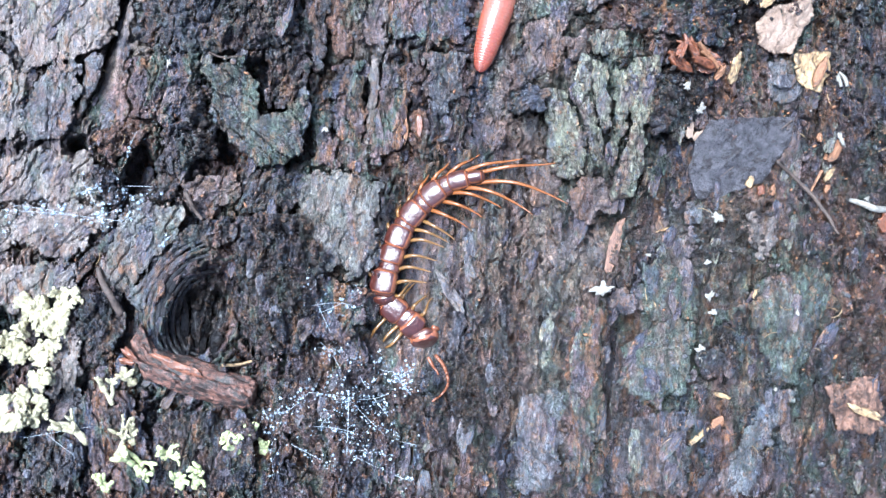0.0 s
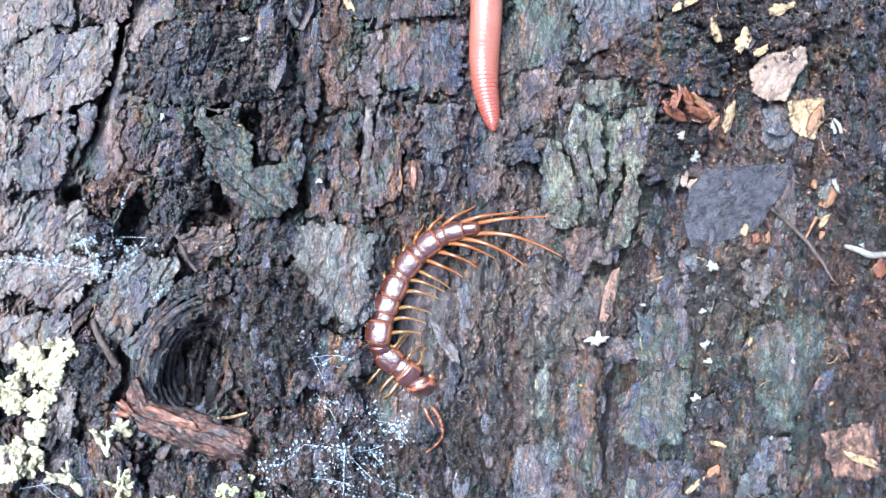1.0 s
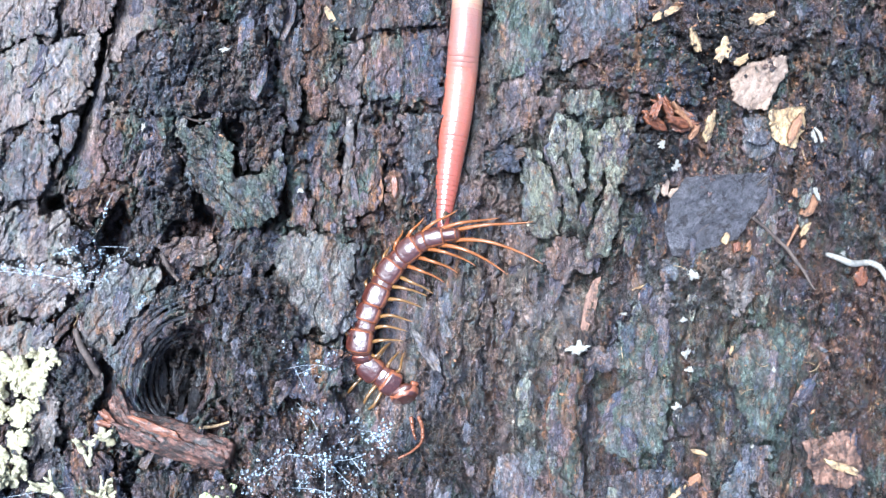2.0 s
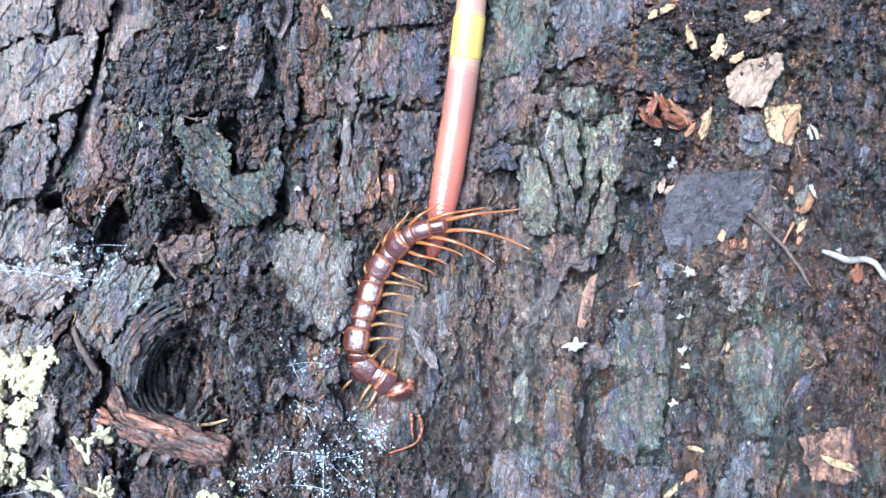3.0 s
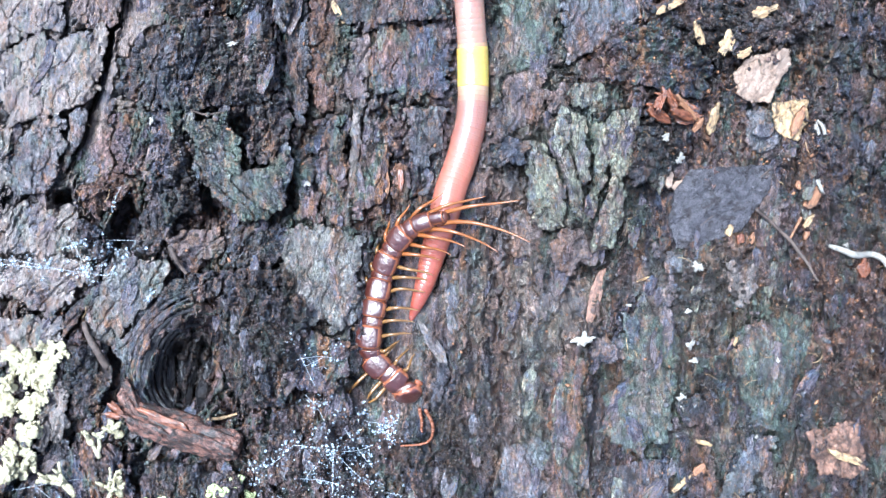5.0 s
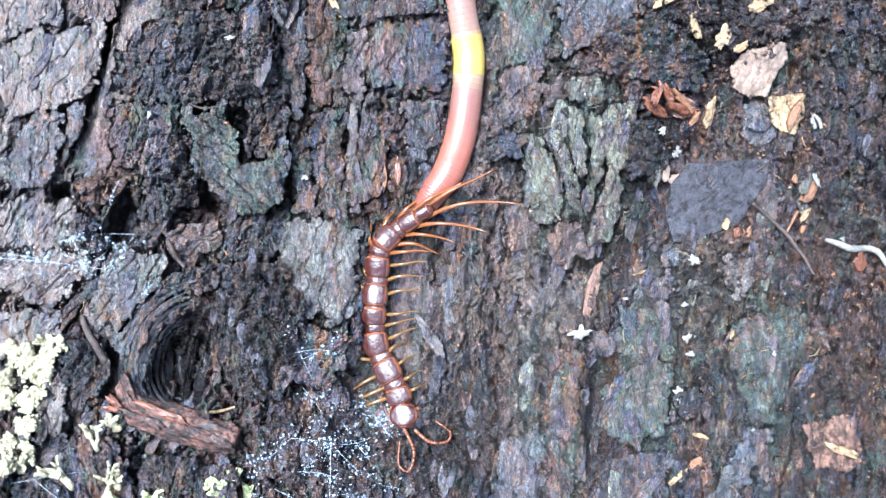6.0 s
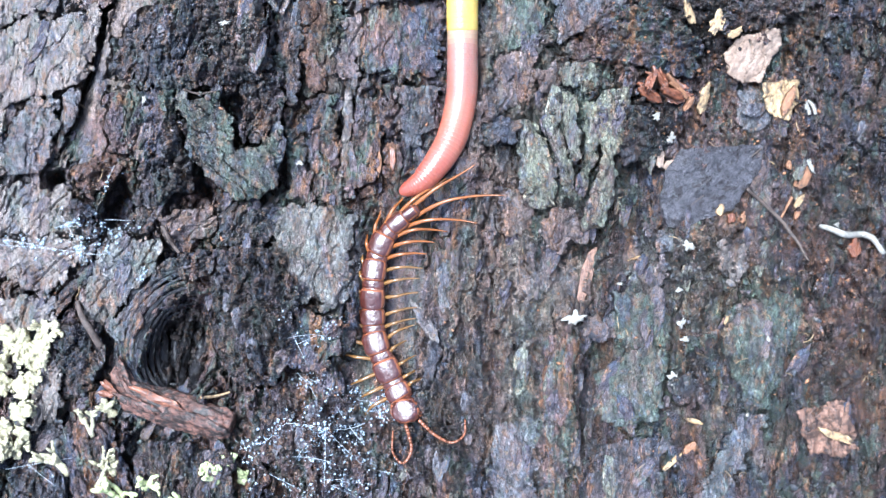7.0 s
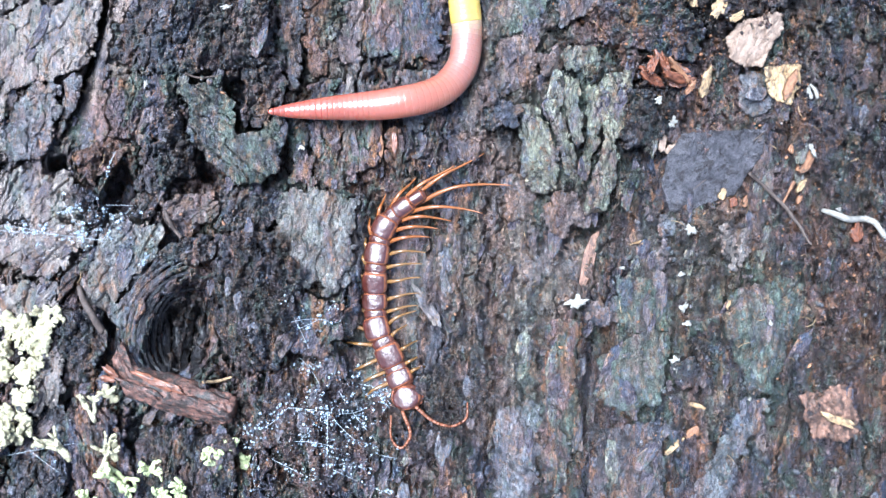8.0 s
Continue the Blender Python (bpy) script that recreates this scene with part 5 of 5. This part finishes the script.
def worm_rows():
    """Where each ring is at each time."""
    found = [[] for _ in rings]
    for t, length, places in WORM:
        u, v = places[-1]
        rest = [(u + 3, v - 60), (u + 2, v - 160), (838, v - 420), (826, v - 800), (832, v - 1200)]
        line3 = []
        for k, (a, b) in enumerate(places + rest):
            line3.append((a, b))
        flat, even = flow(line3, 5.0)
        floor = np.array([bark_height(max(min(p[0], 1560), 20), max(p[1], -140), True) for p in flat])
        floor = floor + 34 * smooth(7.1, 7.7, np.float64(t)) * smooth(length * 0.75, length * 0.25, even)
        for _ in range(70):
            floor[1:-1] = 0.25 * floor[:-2] + 0.5 * floor[1:-1] + 0.25 * floor[2:]
        for i in range(len(rings)):
            if i <= FRONT:
                s = length * (i / FRONT) ** float(np.interp(length, [255, 340, 440], [1.65, 1.4, 1.0]))
            elif i <= FRONT + BAND:
                s = length + (i - FRONT) * 9.4
            else:
                s = length + BAND * 9.4 + (i - FRONT - BAND) * 10.5
            r = worm_radius(i)
            u, v = along((flat, even), s)
            h = np.interp(s, even, floor) + 0.72 * r
            p = spot(u, v, h)
            u2, v2 = along((flat, even), s + 12)
            u1, v1 = along((flat, even), max(s - 12, 0))
            y = (spot(u1, v1, np.interp(max(s - 12, 0), even, floor) + 0.72 * r) - spot(u2, v2, np.interp(s + 12, even, floor) + 0.72 * r)).normalized()
            x = y.cross(Vector((p.x / R, 0, 1))).normalized()
            m = Matrix((x, y, x.cross(y))).transposed().to_4x4()
            m.translation = p
            found[i].append((t, m))
    return found


# ---- the centipede: head, fifteen leg-bearing segments, feelers ----
BODY = [
    (0.0, [(729, 720), (719, 689), (687, 654), (655, 625), (650, 600), (662, 555), (674, 520), (691, 486), (728, 446), (768, 420), (822, 408)]),
    (0.5, [(729, 720), (719, 689), (687, 654), (655, 625), (650, 600), (662, 555), (674, 520), (691, 486), (728, 446), (768, 420), (822, 408)]),
    (1.5, [(735, 713), (725, 683), (693, 654), (660, 627), (650, 597), (662, 552), (678, 517), (700, 475), (734, 438), (771, 416), (829, 406)]),
    (3.0, [(733, 714), (723, 685), (689, 659), (657, 635), (649, 600), (660, 552), (672, 514), (687, 472), (717, 432), (750, 405), (810, 390)]),
]
BODY += [
    (4.5, [(732, 715), (722, 688), (690, 658), (655, 632), (648, 598), (658, 555), (671, 512), (685, 465), (713, 420), (745, 395), (800, 384)]),
    (4.8, [(731, 717), (722, 690), (691, 660), (657, 634), (650, 600), (659, 556), (671, 512), (685, 465), (713, 420), (745, 396), (800, 385)]),
    (5.6, [(716, 765), (718, 738), (708, 704), (693, 672), (673, 634), (665, 592), (668, 547), (673, 502), (681, 452), (710, 420), (772, 381)]),
    (6.0, [(717, 771), (720, 744), (710, 709), (695, 676), (675, 636), (667, 593), (669, 548), (673, 503), (679, 453), (708, 421), (771, 381)]),
]
BODY += [
    (6.5, [(734, 784), (730, 751), (710, 715), (693, 680), (677, 640), (671, 595), (673, 549), (678, 504), (686, 464), (707, 439), (755, 402)]),
    (7.0, [(737, 788), (730, 755), (713, 720), (698, 688), (680, 645), (675, 599), (675, 554), (678, 514), (687, 479), (707, 446), (755, 408)]),
    (8.0, [(733, 793), (729, 763), (714, 725), (699, 692), (679, 650), (675, 607), (675, 564), (678, 524), (687, 481), (709, 448), (762, 411)]),
]
FEELERS = [
    (0.0, [(743, 723), (757, 743), (764, 773), (751, 793), (738, 803)], [(731, 728), (736, 738), (741, 746), (744, 750), (746, 754)]),
    (0.5, [(743, 723), (757, 743), (764, 773), (751, 793), (738, 803)], [(731, 728), (736, 738), (741, 746), (744, 750), (746, 754)]),
    (3.0, [(759, 726), (764, 751), (755, 773), (735, 784), (707, 793)], [(745, 726), (746, 741), (747, 756), (748, 761), (749, 766)]),
    (4.5, [(755, 725), (766, 750), (764, 775), (745, 788), (705, 792)], [(745, 725), (746, 735), (748, 745), (749, 755), (750, 765)]),
]
FEELERS += [
    (4.8, [(755, 725), (766, 750), (764, 775), (745, 788), (707, 794)], [(745, 725), (746, 735), (748, 745), (749, 755), (750, 765)]),
    (6.0, [(740, 776), (767, 797), (796, 796), (802, 779), (777, 760)], [(720, 771), (738, 814), (729, 848), (711, 836), (713, 794)]),
    (6.5, [(755, 788), (795, 818), (826, 821), (841, 804), (839, 783)], [(732, 791), (752, 834), (738, 851), (718, 831), (705, 804)]),
    (7.0, [(757, 785), (785, 811), (815, 825), (837, 811), (839, 782)], [(733, 792), (743, 836), (728, 861), (710, 841), (710, 802)]),
    (8.0, [(746, 788), (776, 813), (809, 824), (836, 810), (839, 780)], [(723, 796), (737, 838), (721, 861), (703, 843), (703, 803)]),
]
# length and width of head and segments, head first
SEGMENTS = [(44, 54), (28, 49), (12, 44), (40, 50), (13, 44), (40, 49), (14, 44), (30, 47), (38, 47), (12, 42), (38, 46), (12, 41), (38, 44), (14, 37), (34, 34), (24, 24)]
FEELER_JOINTS = 20


def shield(length, width, crown, seed, head=False, tail=False):
    """A polished back plate: a rounded, arched shield with a raised rim, and a lower lip all round."""
    bm = bmesh.new()
    nx, ny = 14, 12
    grid = []
    for j in range(ny + 1):
        row = []
        y = 2 * j / ny - 1
        for i in range(nx + 1):
            x = 2 * i / nx - 1
            power = 2.6 if head else 6.0
            w = (1 - abs(y) ** power) ** (1 / power) if abs(y) < 1 else 0
            w = max(w, 0.45 if head else 0.80)
            px = x * w * 0.5 * width
            py = y * 0.5 * length * (1 - (0.10 if not head else 0.22) * abs(x) ** 2.5)
            e = max(abs(x), abs(y))
            z = crown * (1 - abs(x) ** 3.2) - 0.06 * width * abs(y) ** 3.0
            z += 0.035 * width * math.exp(-((e - 0.9) / 0.06) ** 2) - (0.05 * width if e > 0.98 else 0)
            z -= 0.025 * width * math.exp(-((abs(x) - 0.5) / 0.1) ** 2) * (0 if head else 1)
            z += 0.02 * width * noise.noise((x * 2 + seed, y * 2, 0.5))
            row.append(bm.verts.new((px * U, py * U, z * U)))
        grid.append(row)
    for a, b in zip(grid, grid[1:]):
        for i in range(nx):
            f = bm.faces.new((a[i], a[i + 1], b[i + 1], b[i]))
            edge = i in (0, nx - 1) or a is grid[0] or b is grid[-1]
            f.material_index = 1 if edge else 0
    rim = grid[0] + [r[-1] for r in grid[1:]] + grid[-1][-2::-1] + [r[0] for r in grid[-2:0:-1]]
    low = [bm.verts.new((v.co.x * 0.93, v.co.y * 0.93, v.co.z - 0.10 * width * U)) for v in rim]
    for k in range(len(rim)):
        n = (k + 1) % len(rim)
        bm.faces.new((rim[n], rim[k], low[k], low[n])).material_index = 1
    bm.faces.new(low)
    return bm


def barrel(length, width, deep):
    bm = bmesh.new()
    sides, rings = 18, []
    for y, k in [(-0.56, 0.55), (-0.45, 0.85), (-0.2, 1.0), (0.2, 1.0), (0.45, 0.85), (0.56, 0.55)]:
        rings.append([bm.verts.new((0.5 * width * k * U * math.cos(a), y * length * U, 0.5 * deep * k * U * math.sin(a))) for a in np.linspace(0, 2 * math.pi, sides, endpoint=False)])
    for a, b in zip(rings, rings[1:]):
        for k in range(sides):
            bm.faces.new((a[k], b[k], b[(k + 1) % sides], a[(k + 1) % sides]))
    bm.faces.new(rings[0])
    bm.faces.new(rings[-1][::-1])
    return bm


def leg_mesh(side, length, sweep, width, drop, thick, curl, bow=0.0):
    """A jointed leg that goes out to a side and sweeps back, arching up and then down to its claw."""
    bm = bmesh.new()
    c, s = math.cos(radians(sweep)), math.sin(radians(sweep))
    pts, rr = [], []
    n = 18
    for k in range(n + 1):
        f = k / n
        out = 0.36 * width + length * f * c + bow * length * f * f
        back = -length * f * s + curl * length * f * f
        z = -5 + 13 * math.sin(min(f * 1.5, 1) * math.pi * 0.75) - (drop + 9) * smooth(0.35, 1.0, np.float64(f))
        pts.append((side * out * U, back * U, float(z) * U))
        joint = 1 + 0.16 * max(math.cos((f - 0.22) * 2 * math.pi * 4.2), 0) ** 4
        rr.append((thick * (1 - f) ** 0.7 * joint + 0.55) * U)
    tube(bm, pts, rr, 9, 0.9)
    return bm


centipede = tagged(new("centipede"), "glossy red brown stone centipede with amber legs on bark", "centipede")
segments = []
total = sum(l for l, w in SEGMENTS)
# the trailing legs of the last five segments on each side: length, sweep, curl and bow
TRAIL = [(80, 36, 0.24, 0.05), (88, 48, 0.26, 0.1), (96, 64, 0.20, 0.2), (128, 76, 0.12, 0.32), (162, 86, 0.08, 0.30)]
TRAIL_OVER = [(52, 68, 0.2, 0), (62, 76, 0.14, 0), (84, 80, 0.10, 0), (120, 86, 0.06, -0.05), (146, 91, 0.04, 0)]
for k, (length, width) in enumerate(SEGMENTS):
    if k == 0:
        body = part("head", barrel(length * 0.9, width * 0.86, 22), PLEURA, centipede, "rounded glossy amber brown head")
        part("head_shield", shield(length, width, 10, k, True), [CHITIN, CHITIN_RIM], body).location = (0, 0, 6 * U)
        for side in (-1, 1):
            bm = bmesh.new()
            pts = [(side * 0.42 * width * U, -14 * U, -5 * U), (side * 0.50 * width * U, 0, -6 * U), (side * 0.40 * width * U, 14 * U, -8 * U), (side * 0.16 * width * U, 20 * U, -9 * U)]
            tube(bm, pts, [4 * U, 4 * U, 3.4 * U, 1.2 * U], 8)
            part("poison_claw", bm, CHITIN_RIM, body, "curved amber poison claw")
    else:
        body = part("body_segment", barrel(length + 6, width * 0.98, 26), PLEURA, centipede)
        short = length < 18
        part("back_plate", shield(length + (5 if short else 2), width * (0.86 if short else 0.98), 9 if short else 12, k, tail=k == 15), [CHITIN, CHITIN_RIM], body).location = (0, 0, (5 if short else 8) * U)
        amber = LEG_AMBER if k > 10 else LEG_TAN
        thick = 3.2 if k < 11 else 3.6
        for side in (-1, 1):
            if k > 10:
                back, sweep, curl, bow = TRAIL[k - 11] if side < 0 else TRAIL_OVER[k - 11]
            else:
                back = (36 if k < 5 else 50 + 2.4 * k) if side < 0 else 0.6 * (50 + 2 * k) if k > 6 else 80
                sweep = (14 if k < 4 else 24) if side < 0 else 8 if k < 4 else 40 if k < 7 else 55 + 5 * (k - 7)
                curl, bow = 0.22, 0.0
            part("leg", leg_mesh(side, back, sweep, width, 16 if k < 5 or k > 12 else 8, thick, curl, bow), amber, body, "long amber trailing leg" if k > 12 else "")
    segments.append(body)
joints = []
for side in (0, 1):
    for k in range(FEELER_JOINTS):
        bm = bmesh.new()
        r = (3.4 - 1.7 * k / FEELER_JOINTS) * U
        half = 4.3 * U
        tube(bm, [(0, -half, 0), (0, -half * 0.5, 0), (0, 0.3 * half, 0), (0, half, 0)], [0.82 * r, 0.97 * r, 1.05 * r, 0.88 * r], 10)
        joints.append(part("feeler_joint", bm, FEELER, centipede))


def set_on(p, y, up, roll=0.0):
    """A pose at p with its front along y and its back up."""
    y = y.normalized()
    x = y.cross(up).normalized()
    m = Matrix((x, y, x.cross(y))).transposed().to_4x4()
    m.translation = p
    return m @ pose(0, 0, 0, 0, roll, 0)


def centipede_rows():
    found = [[] for _ in segments]
    for t, places in BODY:
        line = flow(places, 4.0)
        flat, even = line
        reach = even[-1]
        floor = np.array([bark_height(p[0], p[1], True) for p in flat])
        for _ in range(10):
            floor[1:-1] = 0.25 * floor[:-2] + 0.5 * floor[1:-1] + 0.25 * floor[2:]
        over = smooth(1.9, 2.7, np.float64(t)) * smooth(6.3, 5.6, np.float64(t))
        s = 0.0
        for k, (length, width) in enumerate(SEGMENTS):
            mid = (s + length / 2) / total * reach
            s += length

            def place(q):
                f = q / reach
                lift = 19 + (10 + 24 * over) * smooth(0.6, 0.92, np.float64(f)) + 5 * smooth(0.3, 0.6, np.float64(f))
                u, v = along(line, q)
                return spot(u, v, np.interp(q, even, floor) + float(lift))
            p = place(mid)
            y = place(max(mid - 8, 0)) - place(min(mid + 8, reach))
            curled = 1 - smooth(4.8, 5.7, np.float64(t))
            roll = 10 + 8 * curled * math.exp(-((k - 6) / 3.5) ** 2)
            m = set_on(p, y, Vector((p.x / R, 0, 1)), float(roll))
            if k < 2:  # the head is bowed under while the body is curled
                bow = float(curled) * (62 if k == 0 else 24)
                m = m @ Matrix.Translation((0, -0.16 * bow * U, -0.12 * bow * U)) @ pose(0, 0, 0, -bow, 0, 0)
            found[k].append((t, m))
    return found


def feeler_rows():
    found = [[] for _ in joints]
    for t, *pair in FEELERS:
        for side, places in enumerate(pair):
            line = flow(places, 2.0)
            reach = line[1][-1]
            for k in range(FEELER_JOINTS):
                q = reach * (k + 0.5) / FEELER_JOINTS

                def place(q):
                    u, v = along(line, q)
                    return spot(u, v, max(bark_height(u, v, True), bark_height(u, v, False)) + 17 - 6 * q / reach)
                p = place(q)
                y = place(min(q + 3, reach)) - place(max(q - 3, 0))
                found[side * FEELER_JOINTS + k].append((t, set_on(p, y, Vector((p.x / R, 0, 1)))))
    return found


def motions():
    """Key the worm's rings, the centipede's segments and its feelers."""
    for things, rows in ((rings, worm_rows()), (segments, centipede_rows()), (joints, feeler_rows())):
        for ob, r in zip(things, rows):
            walk(ob, r)


motions()
